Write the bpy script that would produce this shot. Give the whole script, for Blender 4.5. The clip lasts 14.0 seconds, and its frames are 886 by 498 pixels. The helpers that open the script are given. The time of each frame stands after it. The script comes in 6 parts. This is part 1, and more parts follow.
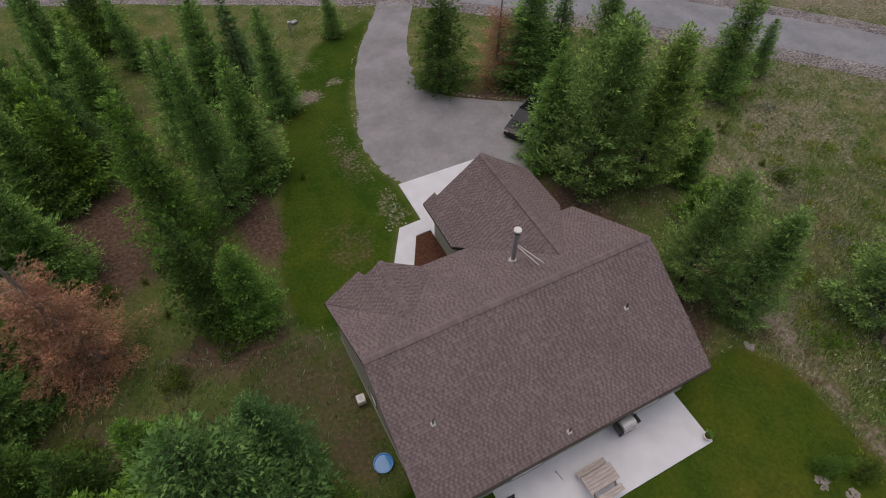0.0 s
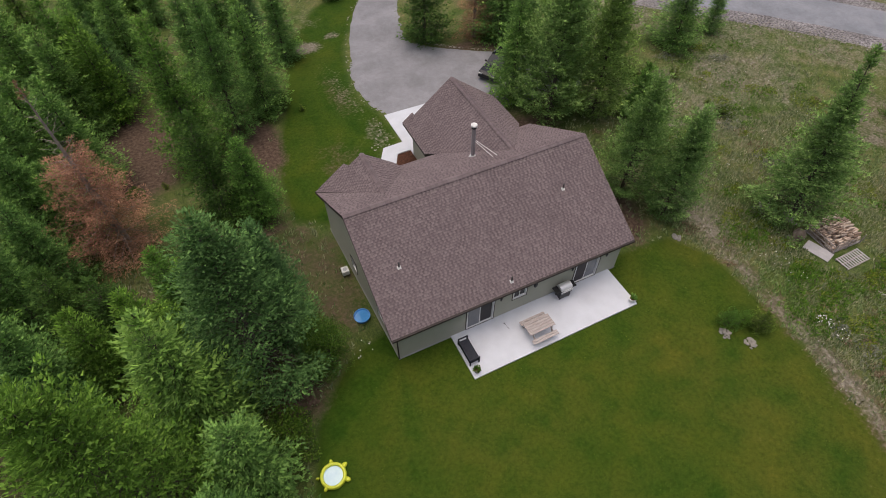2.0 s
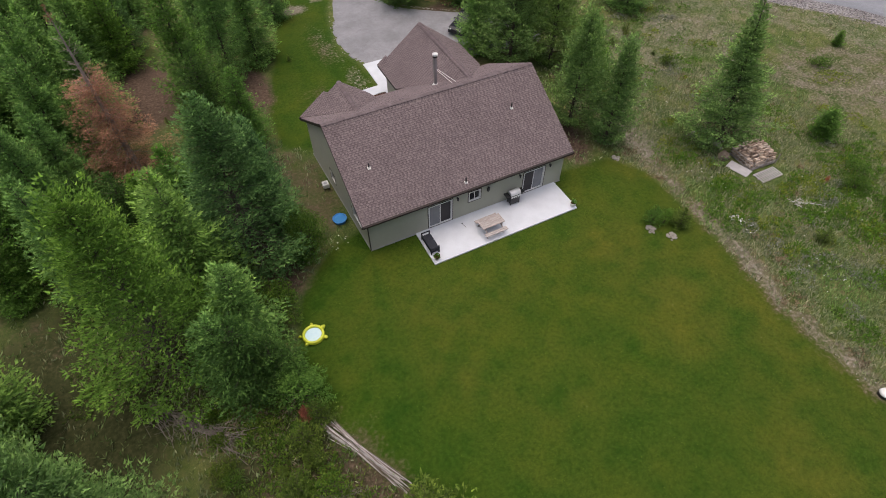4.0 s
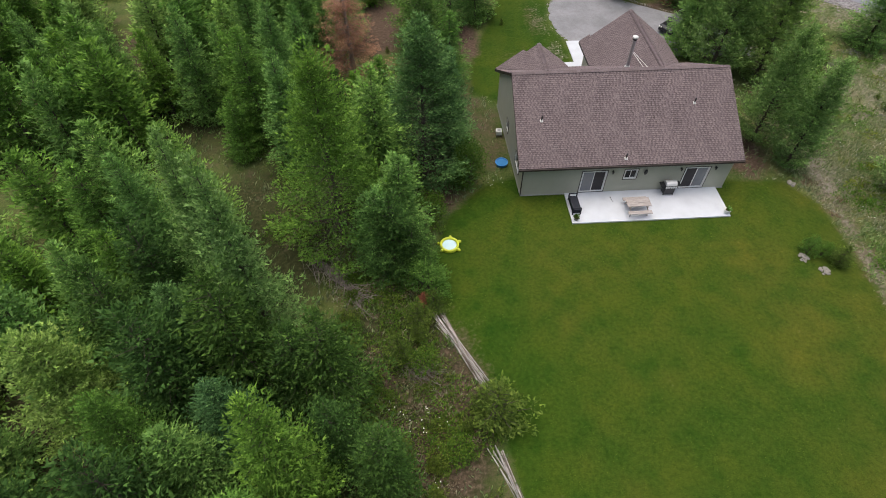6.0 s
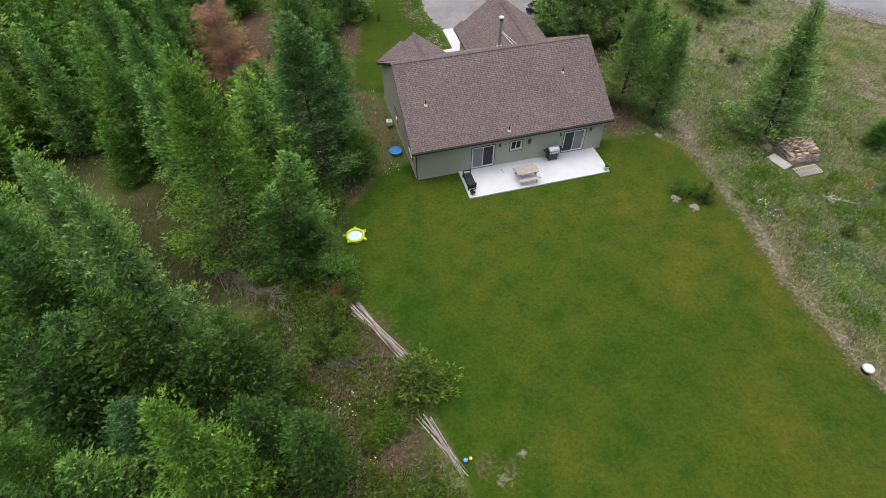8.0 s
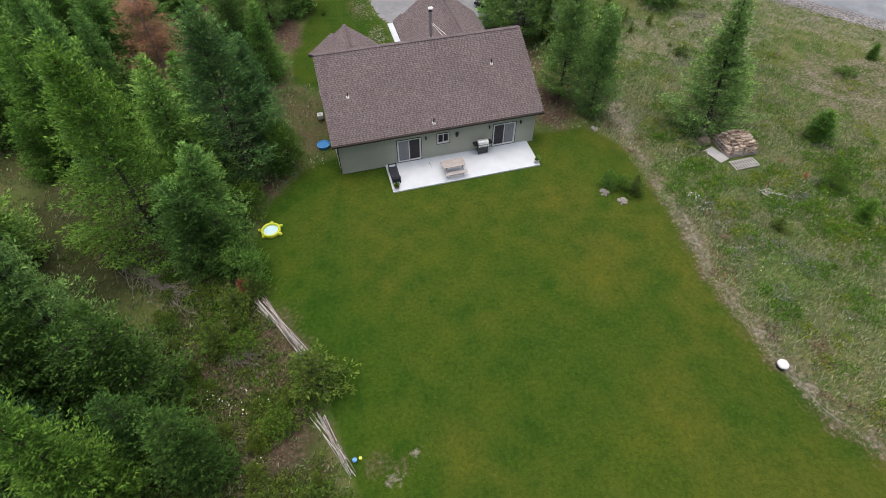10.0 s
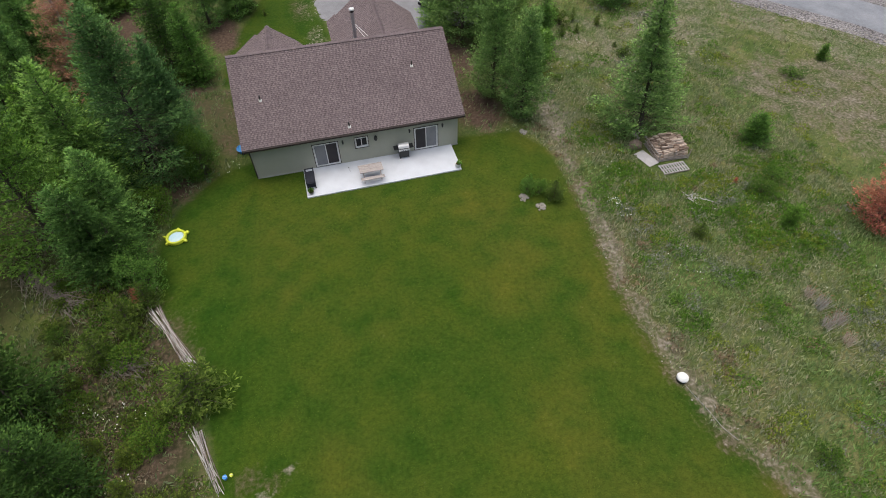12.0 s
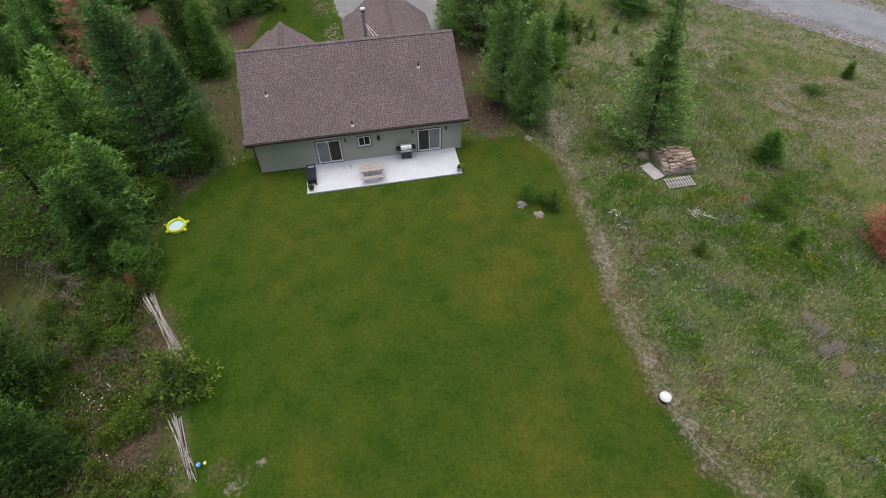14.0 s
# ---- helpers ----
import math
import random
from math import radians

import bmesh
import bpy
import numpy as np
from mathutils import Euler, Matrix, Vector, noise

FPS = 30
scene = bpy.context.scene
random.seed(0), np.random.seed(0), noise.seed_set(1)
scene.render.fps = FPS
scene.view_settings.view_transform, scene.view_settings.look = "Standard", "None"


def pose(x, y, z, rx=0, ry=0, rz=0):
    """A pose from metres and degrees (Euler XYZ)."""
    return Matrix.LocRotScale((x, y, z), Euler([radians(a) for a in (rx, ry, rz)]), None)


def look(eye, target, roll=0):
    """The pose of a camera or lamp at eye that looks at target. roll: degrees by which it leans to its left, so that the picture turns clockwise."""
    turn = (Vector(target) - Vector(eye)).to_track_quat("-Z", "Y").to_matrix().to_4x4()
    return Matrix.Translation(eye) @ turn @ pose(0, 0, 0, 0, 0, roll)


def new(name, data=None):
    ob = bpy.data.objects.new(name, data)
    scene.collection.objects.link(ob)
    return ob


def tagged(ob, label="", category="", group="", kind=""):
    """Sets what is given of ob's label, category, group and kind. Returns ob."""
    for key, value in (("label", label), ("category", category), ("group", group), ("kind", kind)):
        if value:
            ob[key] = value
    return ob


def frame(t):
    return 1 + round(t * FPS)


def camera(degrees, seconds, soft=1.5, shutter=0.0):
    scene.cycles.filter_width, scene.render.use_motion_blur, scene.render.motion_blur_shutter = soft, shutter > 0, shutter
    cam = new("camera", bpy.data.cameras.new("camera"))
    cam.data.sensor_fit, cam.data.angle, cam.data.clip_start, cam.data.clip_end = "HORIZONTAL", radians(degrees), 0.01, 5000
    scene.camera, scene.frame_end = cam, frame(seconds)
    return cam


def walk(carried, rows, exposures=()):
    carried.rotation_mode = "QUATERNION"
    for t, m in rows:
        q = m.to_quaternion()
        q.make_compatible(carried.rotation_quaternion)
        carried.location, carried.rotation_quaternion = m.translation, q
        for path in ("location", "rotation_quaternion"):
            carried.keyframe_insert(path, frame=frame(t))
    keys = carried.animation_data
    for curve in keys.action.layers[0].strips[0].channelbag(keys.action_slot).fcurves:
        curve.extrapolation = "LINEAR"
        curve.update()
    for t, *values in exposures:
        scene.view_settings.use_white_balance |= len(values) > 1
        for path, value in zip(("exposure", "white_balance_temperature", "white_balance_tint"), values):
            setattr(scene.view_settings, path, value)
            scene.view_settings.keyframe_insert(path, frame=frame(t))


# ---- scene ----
from mathutils.geometry import tessellate_polygon

cam = camera(78.5, 14.0, soft=0.95)
PATH = [
    (0, (-2.17, -5.252, 27.177), (-1.603, -4.136, 25.617), 0.3),
    (0.5, (-2.716, -7.363, 27.203), (-2.152, -6.241, 25.646), 0.1),
    (1, (-3.209, -9.55, 27.256), (-2.649, -8.422, 25.702), 0.0),
    (1.5, (-3.645, -11.844, 27.324), (-3.092, -10.709, 25.773), -0.2),
    (2, (-4.064, -14.071, 27.318), (-3.514, -12.93, 25.771), -0.3),
    (2.5, (-4.436, -16.227, 27.358), (-3.888, -15.083, 25.812), -0.3),
    (3, (-4.785, -18.346, 27.431), (-4.24, -17.198, 25.886), -0.4),
    (3.2, (-4.993, -19.214, 27.434), (-4.446, -18.064, 25.892), -0.4),
    (4.1, (-5.93, -22.55, 27.3), (-5.356, -21.415, 25.765), -0.3),
    (4.7, (-6.5, -24.3, 27.05), (-5.860, -23.201, 25.525), 0.1),
    (5.1, (-6.85, -25.3, 26.85), (-6.273, -24.167, 25.332), 0.5),
    (5.3, (-6.956, -25.78, 26.792), (-6.507, -24.555, 25.276), 0.6),
    (5.5, (-6.823, -26.425, 26.836), (-6.591, -25.14, 25.321), -0.1),
    (6, (-6.879, -27.562, 27.454), (-6.818, -26.28, 25.919), -0.5),
    (6.5, (-7.017, -28.513, 27.488), (-6.769, -27.252, 25.955), -0.2),
    (7, (-7.006, -28.917, 27.392), (-6.699, -27.664, 25.864), -0.1),
    (7.5, (-6.734, -29.069, 27.543), (-6.407, -27.825, 26.011), 0.0),
    (8, (-5.896, -29.371, 27.563), (-5.563, -28.127, 26.032), -0.0),
    (10.5, (0.836, -30.746, 26.245), (1.173, -29.495, 24.721), -0.1),
    (11, (2.367, -30.865, 26.135), (2.699, -29.614, 24.61), -0.2),
    (11.5, (3.932, -31.006, 26.13), (4.259, -29.754, 24.605), -0.4),
    (12, (5.427, -31.201, 26.153), (5.751, -29.95, 24.627), -0.5),
    (12.5, (6.767, -31.566, 26.166), (7.091, -30.315, 24.64), -0.5),
    (13, (7.667, -31.813, 26.19), (7.987, -30.56, 24.664), -0.6),
    (13.5, (7.801, -31.733, 26.252), (8.12, -30.481, 24.725), -0.5),
    (14, (7.386, -31.477, 26.265), (7.624, -30.206, 24.739), -0.3),
]
walk(cam, [(t, look(eye, target, roll)) for t, eye, target, roll in PATH], [(0, -0.66, 6700, 17), (0.5, -0.4, 6680, 16), (1.5, -0.28, 6650, 15), (3.0, 0.0, 6600, 15), (5.4, -0.04, 6560, 13), (6.0, 0.17, 6500, 10), (7.0, 0.27, 6500, 10), (8.0, 0.27, 6500, 10), (11.0, 0.16, 6380, 9), (14.0, 0.02, 6380, 11)])

# ---- world, sun, exposure ----
world = bpy.data.worlds.new("world")
scene.world = world
world.use_nodes = True
wn = world.node_tree.nodes
wl = world.node_tree.links
sky = wn.new("ShaderNodeTexSky")
sky.sky_type = "NISHITA"
sky.sun_disc = False
sky.sun_elevation, sky.sun_rotation = radians(84), radians(-15)
sky.air_density, sky.dust_density, sky.ozone_density = 1.0, 6.0, 0.3
wl.new(sky.outputs[0], wn["Background"].inputs[0])
wn["Background"].inputs[1].default_value = 0.12
sun = new("sun", bpy.data.lights.new("sun", "SUN"))
sun.data.energy, sun.data.angle, sun.data.color = 2.0, radians(85), (1.0, 0.98, 0.94)
SUN_FROM = Vector((math.sin(radians(-15)) * math.cos(radians(84)), math.cos(radians(-15)) * math.cos(radians(84)), math.sin(radians(84))))
sun.matrix_world = look(SUN_FROM * 80, (0, 0, 0))


# ---- materials ----
def material(name, rough=0.8, spec=0.3, metal=0.0):
    m = bpy.data.materials.new(name)
    m.use_nodes = True
    b = m.node_tree.nodes["Principled BSDF"]
    b.inputs["Roughness"].default_value = rough
    b.inputs["Specular IOR Level"].default_value = spec
    b.inputs["Metallic"].default_value = metal
    return m, m.node_tree.nodes, m.node_tree.links, b


def noise_tex(n, l, scale, detail=4, rough=0.6, coords="Object", stretch=None):
    tc = n.new("ShaderNodeTexCoord")
    out = tc.outputs[coords]
    if stretch:
        mp = n.new("ShaderNodeMapping")
        mp.inputs["Scale"].default_value = stretch
        l.new(out, mp.inputs[0])
        out = mp.outputs[0]
    t = n.new("ShaderNodeTexNoise")
    t.inputs["Scale"].default_value, t.inputs["Detail"].default_value, t.inputs["Roughness"].default_value = scale, detail, rough
    l.new(out, t.inputs["Vector"])
    return t.outputs["Fac"]


def ramp(n, l, fac, stops):
    r = n.new("ShaderNodeValToRGB")
    e = r.color_ramp.elements
    while len(e) < len(stops):
        e.new(0.5)
    for k, (p, c) in zip(e, stops):
        k.position, k.color = p, (*c, 1)
    l.new(fac, r.inputs[0])
    return r.outputs[0]


def blend(n, l, fac, a, b, mode="MIX"):
    x = n.new("ShaderNodeMix")
    x.data_type, x.blend_type = "RGBA", mode
    for sock, v in ((x.inputs[0], fac), (x.inputs[6], a), (x.inputs[7], b)):
        if isinstance(v, (int, float)):
            sock.default_value = v
        elif isinstance(v, tuple):
            sock.default_value = (*v, 1)
        else:
            l.new(v, sock)
    return x.outputs[2]


def maths(n, l, op, a, b=0.0, c=0.0, clamp=False):
    x = n.new("ShaderNodeMath")
    x.operation, x.use_clamp = op, clamp
    for sock, v in zip(x.inputs, (a, b, c)):
        if isinstance(v, (int, float)):
            sock.default_value = v
        else:
            l.new(v, sock)
    return x.outputs[0]


def bump(n, l, b, fac, strength, distance):
    x = n.new("ShaderNodeBump")
    x.inputs["Strength"].default_value, x.inputs["Distance"].default_value = strength, distance
    l.new(fac, x.inputs["Height"])
    l.new(x.outputs[0], b.inputs["Normal"])


def mottled(name, dark, light, scale=6.0, fine=60.0, rough=0.8, spec=0.3, metal=0.0, relief=0.0, stretch=None):
    """A surface whose colour wanders between two tones at a large and a fine scale."""
    m, n, l, b = material(name, rough, spec, metal)
    big = noise_tex(n, l, scale, stretch=stretch)
    small = noise_tex(n, l, fine, 3, stretch=stretch)
    f = maths(n, l, "ADD", maths(n, l, "MULTIPLY", big, 0.6), maths(n, l, "MULTIPLY", small, 0.4))
    l.new(ramp(n, l, f, ((0.32, dark), (0.68, light))), b.inputs["Base Color"])
    if relief:
        bump(n, l, b, small, 0.6, relief)
    return m


def piece_random(n, l):
    """A number of its own for every piece, joined or single."""
    g, o = n.new("ShaderNodeNewGeometry"), n.new("ShaderNodeObjectInfo")
    return maths(n, l, "FRACT", maths(n, l, "ADD", g.outputs["Random Per Island"], maths(n, l, "MULTIPLY", o.outputs["Random"], 7.31)))


def shingle_material(name, tones):
    m, n, l, b = material(name, 0.9, 0.15)
    c = ramp(n, l, piece_random(n, l), tones)
    # shade below the next course's butt, painted into the tab's upper part
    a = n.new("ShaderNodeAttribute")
    a.attribute_name = "shade_band"
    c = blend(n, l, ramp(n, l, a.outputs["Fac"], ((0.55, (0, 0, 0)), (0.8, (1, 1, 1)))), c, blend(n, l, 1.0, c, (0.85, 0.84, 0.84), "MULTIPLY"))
    cut = n.new("ShaderNodeAttribute")
    cut.attribute_name = "cut"
    c = blend(n, l, cut.outputs["Fac"], c, (0.035, 0.028, 0.028))
    grit = noise_tex(n, l, 90, 2)
    stain = noise_tex(n, l, 0.5, 4)
    c = blend(n, l, 0.35, c, ramp(n, l, grit, ((0.3, (0.4, 0.4, 0.4)), (0.7, (1.25, 1.2, 1.2)))), "MULTIPLY")
    c = blend(n, l, 0.5, c, ramp(n, l, stain, ((0.3, (0.8, 0.8, 0.8)), (0.7, (1.1, 1.1, 1.1)))), "MULTIPLY")
    l.new(c, b.inputs["Base Color"])
    bump(n, l, b, grit, 0.5, 0.004)
    return m


def foliage(name, dark, mid, light, rough=0.55, broad=0.0):
    """Needles and leaves: each spray has its own tone, each tree its own hue."""
    m, n, l, b = material(name, rough, 0.12)
    g, o = n.new("ShaderNodeNewGeometry"), n.new("ShaderNodeObjectInfo")
    c = ramp(n, l, g.outputs["Random Per Island"], ((0.0, dark), (0.55, mid), (1.0, light)))
    big = noise_tex(n, l, 0.9, 3)
    c = blend(n, l, 0.6, c, ramp(n, l, big, ((0.3, (0.7, 0.75, 0.75)), (0.7, (1.25, 1.2, 1.1)))), "MULTIPLY")
    c = blend(n, l, 0.7, c, ramp(n, l, o.outputs["Random"], ((0.0, (0.85, 0.92, 1.0)), (0.5, (1, 1, 1)), (1.0, (1.22, 1.12, 0.9)))), "MULTIPLY")
    if broad:
        c = blend(n, l, broad, c, ramp(n, l, noise_tex(n, l, 0.16, 4), ((0.38, (0.68, 1.0, 0.5)), (0.5, (1.0, 1.0, 1.0)), (0.62, (1.14, 1.06, 1.14)))), "MULTIPLY")
    # new growth, plus light painted on tuft tops with inner needles left dark
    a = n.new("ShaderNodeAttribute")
    a.attribute_name = "young_lit"
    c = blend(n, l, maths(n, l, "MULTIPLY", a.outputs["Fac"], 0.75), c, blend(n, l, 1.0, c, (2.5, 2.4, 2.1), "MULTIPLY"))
    l.new(c, b.inputs["Base Color"])
    t = n.new("ShaderNodeBsdfTranslucent")
    l.new(c, t.inputs["Color"])
    mx = n.new("ShaderNodeMixShader")
    mx.inputs[0].default_value = 0.3
    l.new(b.outputs[0], mx.inputs[1])
    l.new(t.outputs[0], mx.inputs[2])
    l.new(mx.outputs[0], n["Material Output"].inputs[0])
    return m


def ground_material():
    m, n, l, b = material("ground", 0.95, 0.1)

    def layer(name):
        a = n.new("ShaderNodeAttribute")
        a.attribute_name = name
        return a.outputs["Fac"]

    broad, patch, mid, fine, grain = (noise_tex(n, l, s, d) for s, d in ((0.09, 4), (0.27, 4), (0.7, 5), (4.5, 4), (22.0, 3)))
    # mown lawn: green with olive and yellowish patches
    lawn = ramp(n, l, broad, ((0.38, (0.042, 0.072, 0.008)), (0.5, (0.053, 0.079, 0.009)), (0.62, (0.068, 0.085, 0.011))))
    # greener grass, with shade of house and western trees painted into it
    lush_shade = maths(n, l, "MULTIPLY_ADD", maths(n, l, "ADD", layer("lush_shade"), maths(n, l, "MULTIPLY", maths(n, l, "ADD", patch, -0.5), 1.2)), 1.3, -0.15, clamp=True)
    lawn = blend(n, l, lush_shade, lawn, blend(n, l, 1.0, lawn, (0.74, 0.93, 0.76), "MULTIPLY"))
    lawn = blend(n, l, 0.9, lawn, ramp(n, l, mid, ((0.32, (0.66, 0.84, 0.75)), (0.5, (1, 1, 1)), (0.7, (1.24, 1.1, 1.15)))), "MULTIPLY")
    lawn = blend(n, l, 0.3, lawn, ramp(n, l, grain, ((0.3, (0.6, 0.65, 0.6)), (0.7, (1.35, 1.3, 1.3)))), "MULTIPLY")
    lawn = blend(n, l, 0.75, lawn, ramp(n, l, fine, ((0.3, (0.68, 0.74, 0.7)), (0.5, (1, 1, 1)), (0.72, (1.35, 1.25, 1.3)))), "MULTIPLY")
    lawn = blend(n, l, 0.8, lawn, ramp(n, l, patch, ((0.36, (0.7, 0.9, 0.8)), (0.5, (1, 1, 1)), (0.64, (1.3, 1.1, 1.1)))), "MULTIPLY")
    # rough meadow: grey-green with dry stalks
    meadow = ramp(n, l, mid, ((0.32, (0.06, 0.094, 0.02)), (0.5, (0.097, 0.123, 0.038)), (0.68, (0.14, 0.142, 0.064))))
    meadow = blend(n, l, 0.8, meadow, ramp(n, l, fine, ((0.3, (0.55, 0.65, 0.6)), (0.7, (1.4, 1.3, 1.3)))), "MULTIPLY")
    meadow = blend(n, l, 0.75, meadow, ramp(n, l, patch, ((0.38, (0.72, 0.85, 0.75)), (0.5, (1, 1, 1)), (0.62, (1.35, 1.15, 1.25)))), "MULTIPLY")
    blades = noise_tex(n, l, 11.0, 3, stretch=(1, 2.2, 1))
    meadow = blend(n, l, 0.8, meadow, ramp(n, l, blades, ((0.32, (0.42, 0.5, 0.45)), (0.5, (1, 1, 1)), (0.68, (1.6, 1.5, 1.5)))), "MULTIPLY")
    lawn = blend(n, l, 0.35, lawn, ramp(n, l, blades, ((0.3, (0.5, 0.58, 0.52)), (0.5, (1, 1, 1)), (0.7, (1.6, 1.45, 1.5)))), "MULTIPLY")
    # bare soil and needle litter
    dirt = ramp(n, l, fine, ((0.3, (0.055, 0.036, 0.026)), (0.5, (0.1, 0.067, 0.048)), (0.72, (0.17, 0.125, 0.094))))
    dirt = blend(n, l, 0.6, dirt, ramp(n, l, grain, ((0.3, (0.6, 0.6, 0.6)), (0.7, (1.4, 1.4, 1.4)))), "MULTIPLY")
    # dry, sandy grass
    dry = ramp(n, l, fine, ((0.3, (0.125, 0.108, 0.077)), (0.5, (0.195, 0.17, 0.13)), (0.7, (0.31, 0.275, 0.225))))
    dry = blend(n, l, 0.6, dry, ramp(n, l, grain, ((0.3, (0.6, 0.65, 0.6)), (0.7, (1.3, 1.3, 1.3)))), "MULTIPLY")

    # dark olive ground under the trees and in the scrub
    dark_floor = ramp(n, l, fine, ((0.3, (0.022, 0.03, 0.01)), (0.5, (0.042, 0.048, 0.018)), (0.72, (0.08, 0.075, 0.035))))
    dark_floor = blend(n, l, 0.6, dark_floor, ramp(n, l, grain, ((0.3, (0.55, 0.6, 0.55)), (0.7, (1.45, 1.4, 1.4)))), "MULTIPLY")

    def soft(a, amount):
        w = maths(n, l, "ADD", layer(a), maths(n, l, "MULTIPLY", maths(n, l, "ADD", maths(n, l, "ADD", maths(n, l, "MULTIPLY", mid, 0.5), maths(n, l, "MULTIPLY", fine, 0.5)), -0.5), amount))
        return maths(n, l, "MULTIPLY_ADD", w, 2.2, -0.6, clamp=True)

    c = blend(n, l, soft("lawn", 0.5), meadow, lawn)
    c = blend(n, l, soft("dark_floor", 0.9), c, dark_floor)
    c = blend(n, l, soft("dirt", 1.6), c, dirt)
    c = blend(n, l, soft("dry", 1.8), c, dry)
    l.new(c, b.inputs["Base Color"])
    bump(n, l, b, maths(n, l, "ADD", fine, grain), 0.7, 0.05)
    return m


def gravel_material(name, dark, light, stony=0.0):
    m, n, l, b = material(name, 0.92, 0.2)
    a, c2, g = noise_tex(n, l, 0.35, 5), noise_tex(n, l, 2.5, 4), noise_tex(n, l, 45, 2)
    c = ramp(n, l, a, ((0.35, dark), (0.65, light)))
    c = blend(n, l, 0.5, c, ramp(n, l, c2, ((0.3, (0.85, 0.82, 0.8)), (0.7, (1.1, 1.1, 1.1)))), "MULTIPLY")
    c = blend(n, l, 0.5, c, ramp(n, l, g, ((0.3, (0.7, 0.7, 0.7)), (0.7, (1.3, 1.3, 1.3)))), "MULTIPLY")
    if stony:
        c = blend(n, l, stony, c, ramp(n, l, noise_tex(n, l, 5.5, 2), ((0.38, (0.35, 0.34, 0.34)), (0.5, (0.95, 0.93, 0.92)), (0.62, (1.6, 1.58, 1.58)))), "MULTIPLY")
    l.new(c, b.inputs["Base Color"])
    bump(n, l, b, g, 0.5, 0.01)
    return m


M_SHINGLE = shingle_material("shingle", ((0.0, (0.182, 0.145, 0.147)), (0.5, (0.204, 0.164, 0.166)), (1.0, (0.229, 0.186, 0.187))))
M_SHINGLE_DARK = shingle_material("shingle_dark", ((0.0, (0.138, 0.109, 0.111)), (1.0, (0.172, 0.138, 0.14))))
M_GROUND = ground_material()
M_DRIVE = gravel_material("driveway_gravel", (0.2, 0.2, 0.21), (0.27, 0.27, 0.285))
M_ROAD = gravel_material("road_asphalt", (0.195, 0.205, 0.225), (0.255, 0.267, 0.29))
M_SHOULDER = gravel_material("shoulder_gravel", (0.15, 0.142, 0.142), (0.24, 0.23, 0.23), 0.9)
M_CONCRETE = mottled("concrete", (0.51, 0.53, 0.565), (0.62, 0.645, 0.685), 0.8, 30, 0.85, 0.2, relief=0.002)
M_SIDING = mottled("sage_siding", (0.37, 0.372, 0.3), (0.415, 0.415, 0.338), 1.2, 40, 0.7)
M_TRIM = mottled("dark_brown_trim", (0.035, 0.027, 0.024), (0.055, 0.043, 0.038), 3, 40, 0.6)
M_WHITE = mottled("white_vinyl", (0.62, 0.62, 0.6), (0.75, 0.75, 0.73), 3, 40, 0.45)
M_SOFFIT = mottled("soffit", (0.13, 0.12, 0.11), (0.17, 0.16, 0.15), 3, 40, 0.7)
M_FOUND = mottled("foundation_concrete", (0.3, 0.29, 0.28), (0.42, 0.41, 0.4), 2, 30, 0.9)
M_STEEL = mottled("galvanised_steel", (0.35, 0.36, 0.38), (0.5, 0.51, 0.53), 5, 40, 0.35, 0.5, 0.8)
M_BLACK = mottled("black_enamel", (0.012, 0.012, 0.013), (0.022, 0.022, 0.024), 5, 60, 0.4, 0.5)
M_CHARCOAL = mottled("charcoal_weave", (0.012, 0.014, 0.022), (0.03, 0.032, 0.042), 6, 80, 0.7, 0.3, relief=0.004)
M_WEATHERED = mottled("weathered_wood", (0.24, 0.2, 0.18), (0.52, 0.475, 0.45), 3, 40, 0.9, 0.15, relief=0.003, stretch=(1, 6, 6))
M_MULCH = mottled("bark_mulch", (0.035, 0.016, 0.01), (0.13, 0.062, 0.04), 8, 25, 0.95, 0.1, relief=0.03)
M_BARK = mottled("bark", (0.05, 0.04, 0.032), (0.13, 0.11, 0.09), 6, 40, 0.95, 0.1, relief=0.01)
M_GREYBARK = mottled("grey_dead_bark", (0.2, 0.16, 0.13), (0.38, 0.33, 0.29), 6, 40, 0.95, 0.1)
M_POLE = mottled("peeled_poles", (0.22, 0.205, 0.195), (0.47, 0.45, 0.43), 4, 40, 0.85, 0.15, stretch=(1, 1, 1))
M_STONE = mottled("pale_stone", (0.2, 0.18, 0.155), (0.4, 0.37, 0.33), 3, 20, 0.9, 0.2, relief=0.02)
M_SPLIT = None
M_GLASS_DARK, _n, _l, _b = material("window_glass", 0.05, 0.35)
_b.inputs["Base Color"].default_value = (0.02, 0.022, 0.024, 1)
M_FIR = foliage("fir_needles", (0.100, 0.195, 0.054), (0.152, 0.289, 0.071), (0.230, 0.388, 0.103))
M_PINE = foliage("light_needles", (0.074, 0.158, 0.028), (0.111, 0.230, 0.041), (0.167, 0.302, 0.060))
M_BLUE_FIR = foliage("grey_green_needles", (0.059, 0.133, 0.047), (0.088, 0.185, 0.064), (0.135, 0.255, 0.091))
M_DARKFIR = foliage("dark_needles", (0.036, 0.082, 0.020), (0.057, 0.122, 0.028), (0.090, 0.171, 0.040))
M_SOFT = foliage("feathery_needles", (0.120, 0.216, 0.058), (0.184, 0.304, 0.086), (0.279, 0.420, 0.137))
M_LEAF = foliage("shrub_leaves", (0.043, 0.098, 0.013), (0.085, 0.168, 0.022), (0.162, 0.257, 0.040))
M_RUST = foliage("dead_needles", (0.21, 0.115, 0.085), (0.33, 0.19, 0.145), (0.44, 0.28, 0.22))
